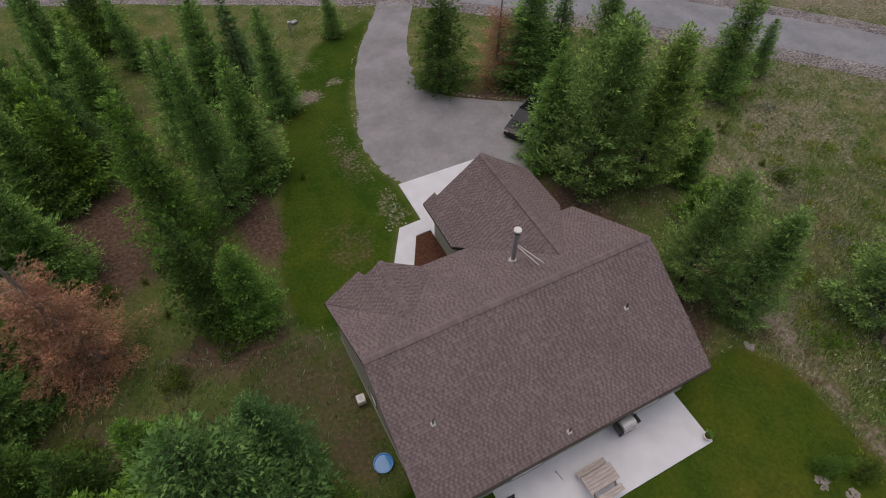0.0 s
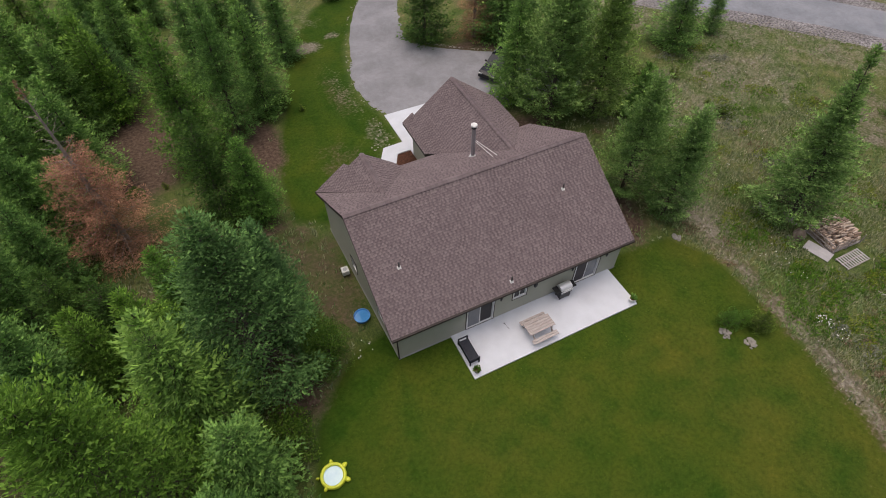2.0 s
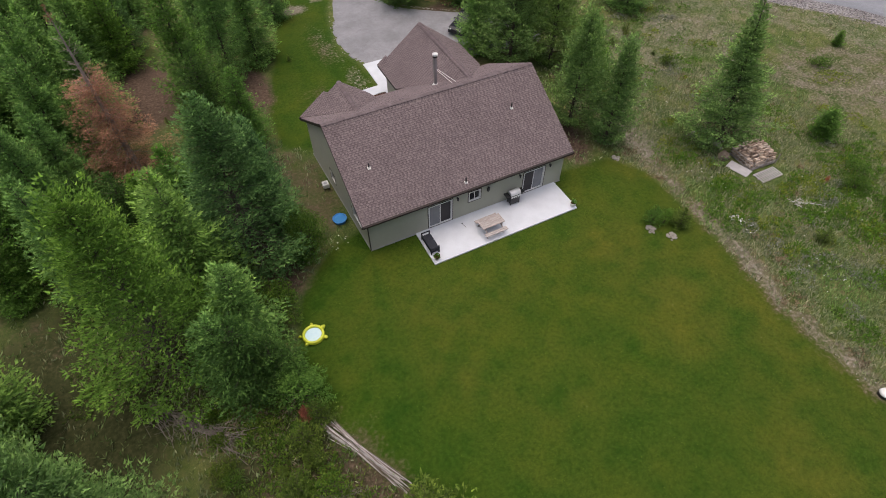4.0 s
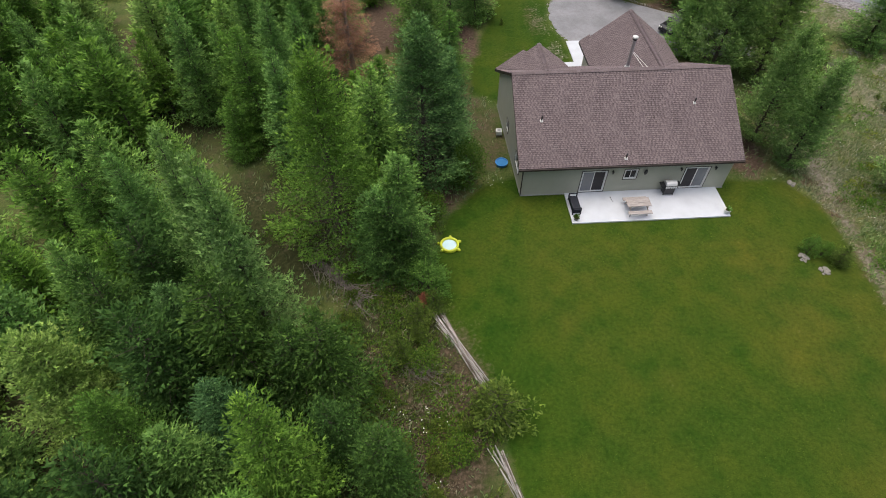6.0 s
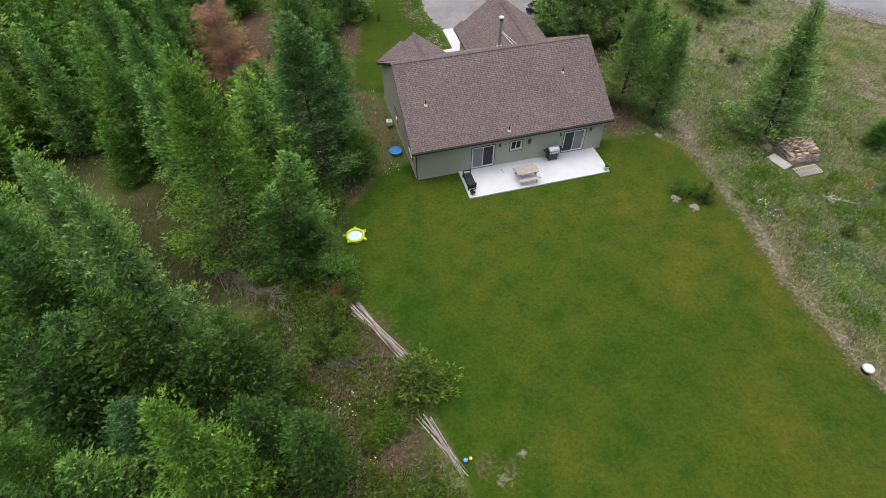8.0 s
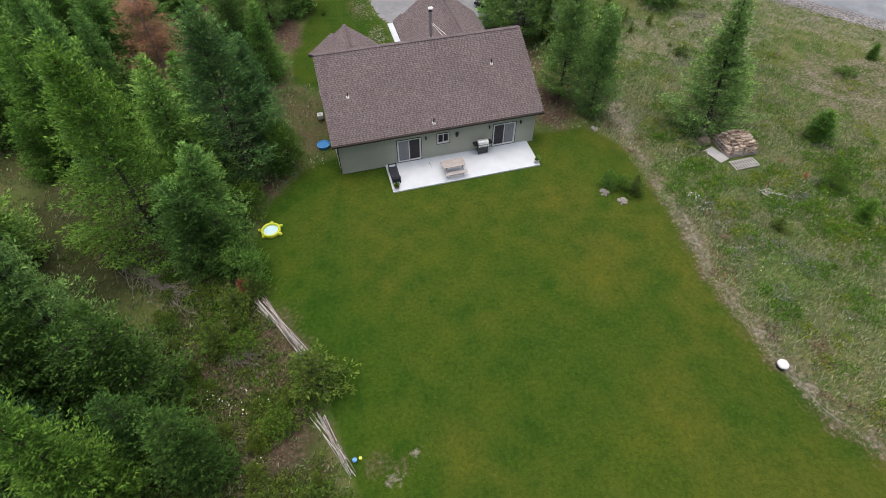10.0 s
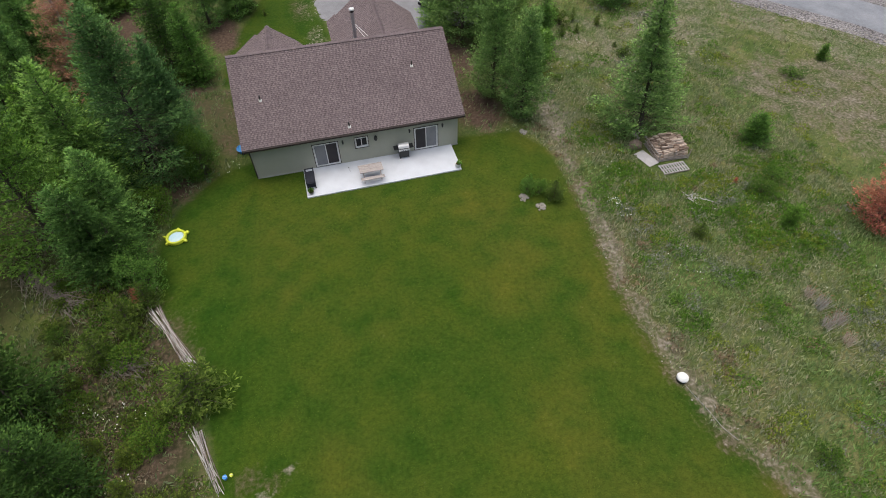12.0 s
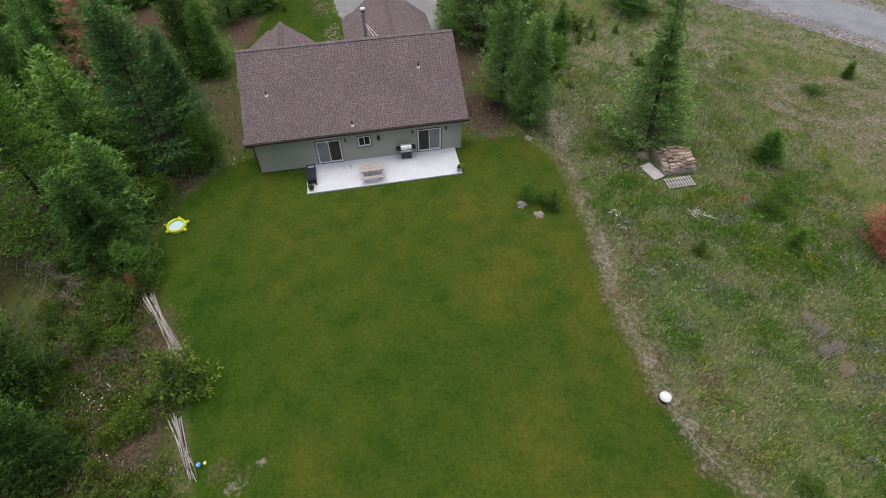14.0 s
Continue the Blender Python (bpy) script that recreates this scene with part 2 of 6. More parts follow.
M_RED = foliage("red_brown_needles", (0.300, 0.095, 0.066), (0.480, 0.158, 0.110), (0.624, 0.252, 0.187))
M_GRASS = foliage("meadow_grass", (0.151, 0.198, 0.090), (0.255, 0.296, 0.148), (0.441, 0.424, 0.273), 0.7, 0.9)
M_STALK = foliage("dead_stalks", (0.42, 0.34, 0.29), (0.58, 0.51, 0.45), (0.7, 0.65, 0.6), 0.8)
M_YELLOWISH = foliage("yellow_green_leaves", (0.052, 0.091, 0.014), (0.096, 0.148, 0.024), (0.168, 0.228, 0.044))


# ---- mesh helpers ----
def mesh_of(name, verts, faces, mat):
    me = bpy.data.meshes.new(name)
    me.from_pydata([tuple(v) for v in verts], [], faces)
    me.materials.append(mat)
    me.update()
    return me


def part(name, bm, mat, parent=None, label=""):
    me = bpy.data.meshes.new(name)
    bmesh.ops.recalc_face_normals(bm, faces=bm.faces)
    bm.to_mesh(me)
    bm.free()
    me.materials.append(mat)
    ob = new(name, me)
    if parent:
        ob.parent = parent
    if label:
        tagged(ob, label)
    return ob


def raw_part(name, verts, faces, mat, parent=None, label=""):
    ob = new(name, mesh_of(name, verts, faces, mat))
    if parent:
        ob.parent = parent
    if label:
        tagged(ob, label)
    return ob


def thing(name, m, label, category, group="", kind=""):
    ob = new(name)
    ob.empty_display_size = 0.2
    ob.matrix_world = m
    return tagged(ob, label, category, group, kind)


def box(bm, x0, x1, y0, y1, z0, z1, bevel=0.0, m=None):
    vs = bmesh.ops.create_cube(bm, size=1.0)["verts"]
    bmesh.ops.transform(bm, verts=vs, matrix=Matrix.Translation(((x0 + x1) / 2, (y0 + y1) / 2, (z0 + z1) / 2)) @ Matrix.Diagonal((x1 - x0, y1 - y0, z1 - z0, 1)))
    if bevel:
        es = list({e for v in vs for e in v.link_edges})
        r = bmesh.ops.bevel(bm, geom=es, offset=bevel, segments=2, affect="EDGES", profile=0.6)
        vs = list({v for f in r["faces"] for v in f.verts} | {v for v in vs if v.is_valid})
    if m:
        bmesh.ops.transform(bm, verts=vs, matrix=m)
    return bm


def rod(bm, p0, p1, r0, r1=None, n=8):
    p0, p1 = Vector(p0), Vector(p1)
    d = p1 - p0
    m = Matrix.Translation((p0 + p1) / 2) @ d.to_track_quat("Z", "Y").to_matrix().to_4x4()
    bmesh.ops.create_cone(bm, cap_ends=True, segments=n, radius1=r0, radius2=r0 if r1 is None else r1, depth=d.length, matrix=m)
    return bm


def prism(bm, pts, z0, z1):
    """An upright slab over a polygon."""
    lo = [bm.verts.new((x, y, z0)) for x, y in pts]
    hi = [bm.verts.new((x, y, z1)) for x, y in pts]
    bm.faces.new(hi)
    bm.faces.new(lo[::-1])
    for i in range(len(pts)):
        j = (i + 1) % len(pts)
        bm.faces.new((lo[i], lo[j], hi[j], hi[i]))
    return bm


def slab(bm, pts, thick):
    """A sloping slab: the polygon pts in space, with thickness downwards."""
    hi = [bm.verts.new(p) for p in pts]
    lo = [bm.verts.new((p[0], p[1], p[2] - thick)) for p in pts]
    bm.faces.new(hi)
    bm.faces.new(lo[::-1])
    for i in range(len(pts)):
        j = (i + 1) % len(pts)
        bm.faces.new((lo[i], lo[j], hi[j], hi[i]))
    return bm


def BM():
    return bmesh.new()


# ---- ground ----
def smooth(a, b, x):
    u = np.clip((x - a) / (b - a), 0, 1)
    return u * u * (3 - 2 * u)


def ground_z(x, y):
    x, y = np.asarray(x, float), np.asarray(y, float)
    near = 0.05 * np.sin(x * 0.35 + 1.3) * np.sin(y * 0.31) * smooth(4, 14, np.hypot(np.maximum(0, np.abs(x - 7.5) - 9), np.maximum(0, np.abs(y - 8) - 14)))
    return -0.9 * smooth(16, 30, x) - 0.05 * np.clip(x - 30, 0, 60) + near


def gz(x, y):
    return float(ground_z(x, y))


def inside(poly, x, y):
    c = np.zeros(x.shape, bool)
    for (ax, ay), (bx, by) in zip(poly, poly[1:] + poly[:1]):
        c ^= ((ay > y) != (by > y)) & (x < (bx - ax) * (y - ay) / ((by - ay) or 1e-9) + ax)
    return c


def edge_distance(line, x, y):
    d = np.full(x.shape, 1e9)
    for (ax, ay), (bx, by) in zip(line, line[1:]):
        ux, uy = bx - ax, by - ay
        t = np.clip(((x - ax) * ux + (y - ay) * uy) / (ux * ux + uy * uy), 0, 1)
        d = np.minimum(d, np.hypot(x - ax - t * ux, y - ay - t * uy))
    return d


def region(poly, x, y, width):
    d = edge_distance(poly + poly[:1], x, y)
    return smooth(-width, width, np.where(inside(poly, x, y), d, -d))


def spot(x, y, cx, cy, rx, ry):
    return 1 - smooth(0.3, 1.25, np.hypot((x - cx) / rx, (y - cy) / ry))


LAWN = [(-2.2, 1.5), (-3.6, 0.2), (-5.3, -1.6), (-6.5, -5), (-6.3, -9.3), (-4.0, -14.6), (-3.5, -17), (-2.8, -21), (-1.4, -30), (0, -46), (29, -46), (26, -35), (23, -28),
        (21.3, -24.5), (20.6, -21), (20.5, -18), (20.4, -15), (21, -11), (21.3, -7), (21.3, -2), (19.5, 0.6), (15, 0.8), (14, 2), (0, 2)]
NORTH_LAWN = [(-2.6, 12.5), (-2.2, 18.5), (0.6, 26), (3.2, 35), (8, 41), (14.4, 43.4), (8, 32), (6.7, 27), (6.6, 23.5), (7.5, 20.7), (7.6, 17), (5.8, 17), (4.4, 14.4), (5, 11), (0, 11)]
STRIP = [(22.8, 3.5), (22.4, -2), (22.0, -7), (21.7, -11), (20.9, -15), (20.9, -18), (21.1, -21), (21.6, -24.5), (23.3, -27.3), (26, -34), (28, -44)]
DRY_FIELD = [(42.5, 7), (48, 8.5), (57, 4.3), (58, -1), (48, -11), (45, -7.5), (41, -1), (39.7, 2.7)]
ROAD_SIDE = [(33, 36), (43, 28.5), (53, 20.5), (61, 11.5), (70, -2), (60, -6), (52, 7), (44, 16), (36, 23), (30, 28)]
FAR_SIDE = [(90, -20), (78, 2), (66, 20), (50, 34), (38, 45), (26, 53), (40, 70), (90, 50), (130, 0)]
TRACK = [(-26, 8), (-20, 3), (-16, -3), (-13.5, -6.0), (-10.5, -9.5), (-9, -13), (-7, -19), (-6, -30)]


def build_ground():
    near_x, near_y = np.arange(-52, 78.1, 0.5), np.arange(-54, 66.1, 0.5)
    xs = np.concatenate([[-2600, -1200, -500, -220, -120, -75], near_x, [95, 130, 220, 500, 1200, 2600]])
    ys = np.concatenate([[-2600, -1200, -500, -220, -120, -75], near_y, [85, 120, 220, 500, 1200, 2600]])
    x, y = (a.ravel() for a in np.meshgrid(xs, ys))
    z = ground_z(x, y)
    w, h = len(xs), len(ys)
    i = (np.arange(h - 1)[:, None] * w + np.arange(w - 1)[None, :]).ravel()
    faces = np.stack([i, i + 1, i + w + 1, i + w], 1).tolist()
    me = mesh_of("ground", np.stack([x, y, z], 1).tolist(), faces, M_GROUND)
    me.polygons.foreach_set("use_smooth", np.ones(len(faces), bool))
    lawn = np.maximum(region(LAWN, x, y, 0.8), 0.85 * region(NORTH_LAWN, x, y, 0.9))
    dirt = np.zeros(x.shape)
    for cx, cy, rx, ry, a in ((-2.3, 21.5, 1.8, 4.5, 0.95), (-1.8, 6.5, 2.4, 6, 0.52), (-3, 10.5, 3.5, 3.5, 0.42), (2.5, 17, 2.5, 4, 0.36), (5, 25, 1.6, 6, 0.36), (-6.5, 13, 5, 2.2, 0.7), (-11.2, 25, 4.2, 7.5, 1.0), (-12, 38, 9, 9, 0.4), (-6, -15.5, 3.5, 7, 0.55), (-6.4, -18.6, 2.4, 3.0, 0.64), (-9.6, -13, 1.6, 4, 0.55), (-3.7, -18, 1.2, 5, 0.3),
                              (-0.9, -21.2, 2.1, 1.0, 0.42), (17.5, 4, 2.6, 4, 0.9), (-5.5, 0.2, 2, 2, 0.7), (-18.5, -1, 5, 7, 0.1), (20, 27, 7, 2, 0.7), (-30, 20, 16, 16, 0.5), (-24, -18, 10, 14, 0.4), (-14, 8, 6, 6, 0.6), (17, 12, 4, 6, 0.8)):
        dirt = np.maximum(dirt, a * spot(x, y, cx, cy, rx, ry))
    dirt = np.maximum(dirt, 0.3 * (1 - smooth(0.2, 1.6, edge_distance(TRACK, x, y))))
    sd = edge_distance(STRIP, x, y)
    dirt = np.maximum(dirt, 0.5 * (1 - smooth(0.3, 2.0, sd)))
    dry = 0.55 * (1 - smooth(0.2, 1.3, sd)) * (0.85 + 0.15 * np.sin(y * 0.9) * np.sin(y * 0.37 + 1))
    dry = np.maximum(dry, 0.42 * region(DRY_FIELD, x, y, 3.0))
    dirt = np.maximum(dirt, 0.46 * region(DRY_FIELD, x, y, 3.0))
    dry = np.maximum(dry, 0.42 * region(ROAD_SIDE, x, y, 3.0))
    dry = np.maximum(dry, 0.62 * region(FAR_SIDE, x, y, 4.0))
    for cx, cy, rx, ry, a in ((4.8, 33.5, 1.6, 1.2, 0.9), (7.6, 34.6, 1.0, 0.7, 0.7), (23.5, 1.5, 2.6, 4.5, 0.65), (6.2, 19, 1.3, 2.6, 0.42), (5.6, 25.5, 1.4, 6, 0.3), (4.5, 38, 5, 3, 0.25), (-0.9, -21.9, 0.6, 0.4, 0.8), (0.4, -20.9, 0.4, 0.3, 0.7), (0, 46, 14, 4, 0.2), (32, 12, 10, 9, 0.4), (40, 14, 9, 7, 0.5), (27, 16, 6, 6, 0.3)):
        dry = np.maximum(dry, a * spot(x, y, cx, cy, rx, ry))
    # painted shade and greener growth along the western edge and the house
    west_edge = edge_distance([(-3.6, 0.2), (-5.3, -1.6), (-6.5, -5), (-6.3, -9.3), (-3.5, -14.6), (-2.2, -21), (-1, -30), (0, -46)], x, y)
    lush_shade = np.maximum(0.95 * (1 - smooth(1, 8, west_edge)), 0.75 * smooth(-8, -3, y) * (1 - smooth(18, 21, x)))
    for cx, cy, rx, ry in ((17.5, -3, 3.5, 4), (11, -14, 2, 2), (3, 24, 3, 6)):
        lush_shade = np.maximum(lush_shade, 0.8 * spot(x, y, cx, cy, rx, ry))
    lush_shade = np.maximum(lush_shade, 0.45 * (1 - smooth(10, 18, x)))
    dark_floor = np.zeros(x.shape)
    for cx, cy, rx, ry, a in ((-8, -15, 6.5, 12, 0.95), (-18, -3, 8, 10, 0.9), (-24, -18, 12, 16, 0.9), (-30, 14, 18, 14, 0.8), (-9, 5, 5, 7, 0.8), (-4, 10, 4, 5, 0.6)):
        dark_floor = np.maximum(dark_floor, a * spot(x, y, cx, cy, rx, ry))
    dark_floor = dark_floor * (1 - lawn)
    for name, v in (("lawn", lawn), ("dark_floor", dark_floor), ("dirt", dirt), ("dry", dry), ("lush_shade", lush_shade)):
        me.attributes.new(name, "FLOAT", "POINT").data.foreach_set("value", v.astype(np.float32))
    tagged(new("ground", me), "mown green lawn, rough meadow and brown forest floor", "ground", kind="structure")


def draped(name, line, half_left, half_right, mat, lift, label, category, step=1.0):
    """A strip along a line, laid on the ground."""
    pts = [Vector((*p, 0)) for p in line]
    dense = []
    for a, b in zip(pts, pts[1:]):
        k = max(1, int((b - a).length / step))
        dense += [a.lerp(b, i / k) for i in range(k)]
    dense.append(pts[-1])
    verts, faces = [], []
    rows = 7
    for i, p in enumerate(dense):
        d = (dense[min(i + 1, len(dense) - 1)] - dense[max(i - 1, 0)]).normalized()
        side = Vector((-d.y, d.x, 0))
        for k in range(rows):
            u = k / (rows - 1)
            q = p + side * (half_left * (1 - u) - half_right * u)
            if k in (0, rows - 1):
                q += side * 0.25 * noise.noise(q * 0.4)
            edge = -0.12 if k in (0, rows - 1) else 0.0
            verts.append((q.x, q.y, gz(q.x, q.y) + lift + edge))
    for i in range(len(dense) - 1):
        for k in range(rows - 1):
            a = i * rows + k
            faces.append((a, a + 1, a + rows + 1, a + rows))
    ob = raw_part(name, verts, faces, mat)
    return tagged(ob, label, category, kind="structure")


build_ground()
ROAD = [(84, -22), (72, 0), (65, 12), (58, 20), (51, 26.5), (43, 33.5), (34, 41), (24, 47.5), (15, 52.2), (6.2, 56.8), (-9.3, 64.2), (-30, 73), (-65, 86), (-120, 104)]
draped("road_shoulder", ROAD, 7.6, 7.6, M_SHOULDER, 0.04, "loose grey gravel shoulder along the road", "shoulder")
draped("road", ROAD, 4.3, 4.3, M_ROAD, 0.09, "pale grey asphalt country road", "road")


def drive_patch():
    left = [(18.5, 50), (14.4, 43.4), (10.6, 37.6), (8.3, 32.2), (6.9, 27.2), (6.75, 23.7), (7.5, 20.8)]
    right = [(23.5, 49), (20.1, 44.8), (16.6, 38.9), (15.1, 35.3), (14.1, 31.5), (14.9, 29.3), (17.7, 27.1), (21.6, 25.0), (25, 22), (25, 18), (17, 17.5), (14.6, 18), (14.6, 20.75)]

    def spline(ps, k=6):
        out = []
        for i in range(len(ps) - 1):
            a, b, c, d = (Vector(ps[max(0, min(len(ps) - 1, j))]) for j in (i - 1, i, i + 1, i + 2))
            for s in range(k):
                t = s / k
                out.append(0.5 * ((2 * b) + (c - a) * t + (2 * a - 5 * b + 4 * c - d) * t * t + (3 * b - a - 3 * c + d) * t ** 3))
        out.append(Vector(ps[-1]))
        return out

    ring = [(p.x, p.y) for p in spline(left) + spline(right[::-1])]
    bm = BM()
    f = bm.faces.new([bm.verts.new((x + 0.12 * noise.noise(Vector((x, y, 0))), y + 0.12 * noise.noise(Vector((y, x, 3))), 0)) for x, y in ring])
    bmesh.ops.triangulate(bm, faces=[f])
    for _ in range(3):
        long = [e for e in bm.edges if e.calc_length() > 0.8]
        bmesh.ops.subdivide_edges(bm, edges=long, cuts=2, use_grid_fill=True)
        bmesh.ops.triangulate(bm, faces=bm.faces)
    for v in bm.verts:
        v.co.z = gz(v.co.x, v.co.y) + (-0.03 if v.is_boundary else 0.035)
    tagged(part("driveway", bm, M_DRIVE), "wide curving grey gravel driveway with pale edge stones", "driveway", kind="structure")


drive_patch()
bm = BM()
prism(bm, [(7.5, 20.8), (7.5, 17.08), (5.9, 17.02), (4.38, 14.4), (4.5, 10.98), (5.6, 10.98), (5.4, 13.65), (6.61, 15.92), (7.68, 15.95), (7.68, 15.38), (14.35, 15.38), (14.35, 20.72)], -0.4, 0.075)
tagged(part("concrete_apron", bm, M_CONCRETE), "pale concrete apron and front walk beside the garage", "walkway", kind="structure")
bm = BM()
prism(bm, [(5.42, 13.6), (6.62, 15.88), (7.68, 15.9), (7.68, 11.0), (5.62, 11.0)], -0.3, 0.05)
tagged(part("mulch_bed", bm, M_MULCH), "reddish bark mulch bed beside the front walk", "planting bed", kind="structure")
bm = BM()
prism(bm, [(3.18, 0.0), (3.18, -2.95), (14.2, -2.9), (14.2, 0.0)], -0.3, 0.1)
tagged(part("patio", bm, M_CONCRETE), "pale smooth concrete patio slab behind the house", "patio", kind="structure")

# ---- house ----
RIDGE_Y, RIDGE_Z, PITCH = 5.78, 6.28, 0.561
S_EAVE, N_EAVE = -0.345, 11.4
WEST, EAST = -0.4, 15.12
G_X, G_Z, G_P = 11.0, 5.575, 0.767
T_X, T_Z, T_P = 2.5, 5.53, 0.745
THICK = 0.2


def south_z(y):
    return RIDGE_Z - PITCH * (RIDGE_Y - y)


def north_z(y):
    return RIDGE_Z - PITCH * (y - RIDGE_Y)


def wall_with_holes(bm, u0, u1, top, holes, place, thick):
    """A wall in (u, height) with rectangular holes cut right through; top: height as a function of u. place(u, depth, z) -> point."""
    us = sorted({u0, u1, *[h[0] for h in holes], *[h[1] for h in holes]})
    for a, b in zip(us, us[1:]):
        cuts = sorted((h[2], h[3]) for h in holes if h[0] <= a + 1e-6 and h[1] >= b - 1e-6)
        z = -0.3
        spans = []
        for lo, hi in cuts:
            spans.append((z, z, lo, lo))
            z = hi
        spans.append((z, z, top(a), top(b)))
        for za0, zb0, za1, zb1 in spans:
            f = [place(a, 0, za0), place(b, 0, zb0), place(b, 0, zb1), place(a, 0, za1)]
            g = [place(a, thick, za0), place(b, thick, zb0), place(b, thick, zb1), place(a, thick, za1)]
            v = [bm.verts.new(p) for p in f + g]
            for q in ((0, 1, 2, 3), (7, 6, 5, 4), (0, 4, 5, 1), (1, 5, 6, 2), (2, 6, 7, 3), (3, 7, 4, 0)):
                bm.faces.new([v[k] for k in q])
    bmesh.ops.remove_doubles(bm, verts=bm.verts, dist=0.0005)
    return bm


house = thing("house", pose(0, 0, 0), "single-storey sage green house with brown shingle roofs", "house")


def build_walls():
    def south(u, d, z):
        return (u, d, z)

    def north(u, d, z):
        return (u, 11.0 - d, z)

    def west(u, d, z):
        return (d - 0.034 * u, u, z)

    def east(u, d, z):
        return (14.7 - d, u, z)

    def gable(y):
        return min(south_z(y), north_z(y)) - THICK - 0.02

    doors = [(4.16, 5.92, 0.12, 2.1), (11.43, 13.17, 0.12, 2.1), (7.13, 8.06, 1.24, 2.13)]
    t = 0.18
    part("wall", wall_with_holes(BM(), 0, 14.7, lambda u: south_z(0.0) - THICK - 0.02, doors, south, t), M_SIDING, house)
    part("wall", wall_with_holes(BM(), 0, 14.7, lambda u: north_z(11.0) - THICK - 0.02, [(4.55, 5.5, 0.08, 2.1)], north, t), M_SIDING, house)
    part("wall", wall_with_holes(BM(), t, 11 - t, gable, [(1.2, 2.7, 0.95, 2.0), (RIDGE_Y, RIDGE_Y + 0.8, 1.1, 2.0)], west, t), M_SIDING, house)
    part("wall", wall_with_holes(BM(), t, 11 - t, gable, [(RIDGE_Y, RIDGE_Y + 0.9, 1.0, 2.0)], east, t), M_SIDING, house)

    # garage walls
    def gtop(x):
        return G_Z - G_P * abs(x - G_X) - THICK - 0.02

    part("wall", wall_with_holes(BM(), 11.0, 15.4, lambda u: gtop(7.7), [], lambda u, d, z: (7.7 + d, u, z), t), M_SIDING, house)
    part("wall", wall_with_holes(BM(), 11.0, 15.4, lambda u: gtop(14.3), [], lambda u, d, z: (14.3 - d, u, z), t), M_SIDING, house)
    part("wall", wall_with_holes(BM(), 7.7 + t, G_X, gtop, [(8.3, G_X - 0.2, 0.08, 2.3)], lambda u, d, z: (u, 15.4 - d, z), t), M_SIDING, house)
    part("wall", wall_with_holes(BM(), G_X, 14.3 - t, gtop, [(G_X + 0.2, 13.7, 0.08, 2.3)], lambda u, d, z: (u, 15.4 - d, z), t), M_SIDING, house)
    for x0, x1 in ((8.3, G_X - 0.2), (G_X + 0.2, 13.7)):
        bm = BM()
        for k in range(4):
            box(bm, x0 + 0.02, x1 - 0.02, 15.26, 15.31, 0.09 + k * 0.555, 0.09 + k * 0.555 + 0.545, 0.01)
        part("garage_door", bm, M_WHITE, house, "white sectional garage door")
    # front gable wall of the entry wing
    bm = BM()
    for pts in ([(-0.0, 3.2), (T_X, T_Z - 0.25), (5.0, 3.3), (5.0, 2.9), (0.0, 2.9)],):
        lo = [bm.verts.new((x, 11.0, z)) for x, z in pts]
        hi = [bm.verts.new((x, 10.85, z)) for x, z in pts]
        bm.faces.new(lo)
        bm.faces.new(hi[::-1])
        for i in range(len(pts)):
            j = (i + 1) % len(pts)
            bm.faces.new((lo[i], hi[i], hi[j], lo[j]))
    part("gable_wall", bm, M_SIDING, house)
    # foundation line, corner boards
    bm = BM()
    box(bm, -0.03, 14.73, -0.03, 0.03, -0.3, 0.08)
    part("foundation", bm, M_FOUND, house, "pale concrete foundation edge")
    bm = BM()
    prism(bm, [(-0.03, 0.03), (0.03, 0.03), (-0.34, 10.97), (-0.4, 10.97)], -0.3, 0.1)
    part("foundation", bm, M_FOUND, house, "pale concrete foundation edge")
    for x, y in ((-0.02, -0.02),):
        bm = BM()
        box(bm, x - 0.03, x + 0.03, y - 0.03, y + 0.04, 0.08, south_z(0) - THICK - 0.04)
        part("corner_board", bm, M_TRIM, house, "dark brown corner board")


build_walls()


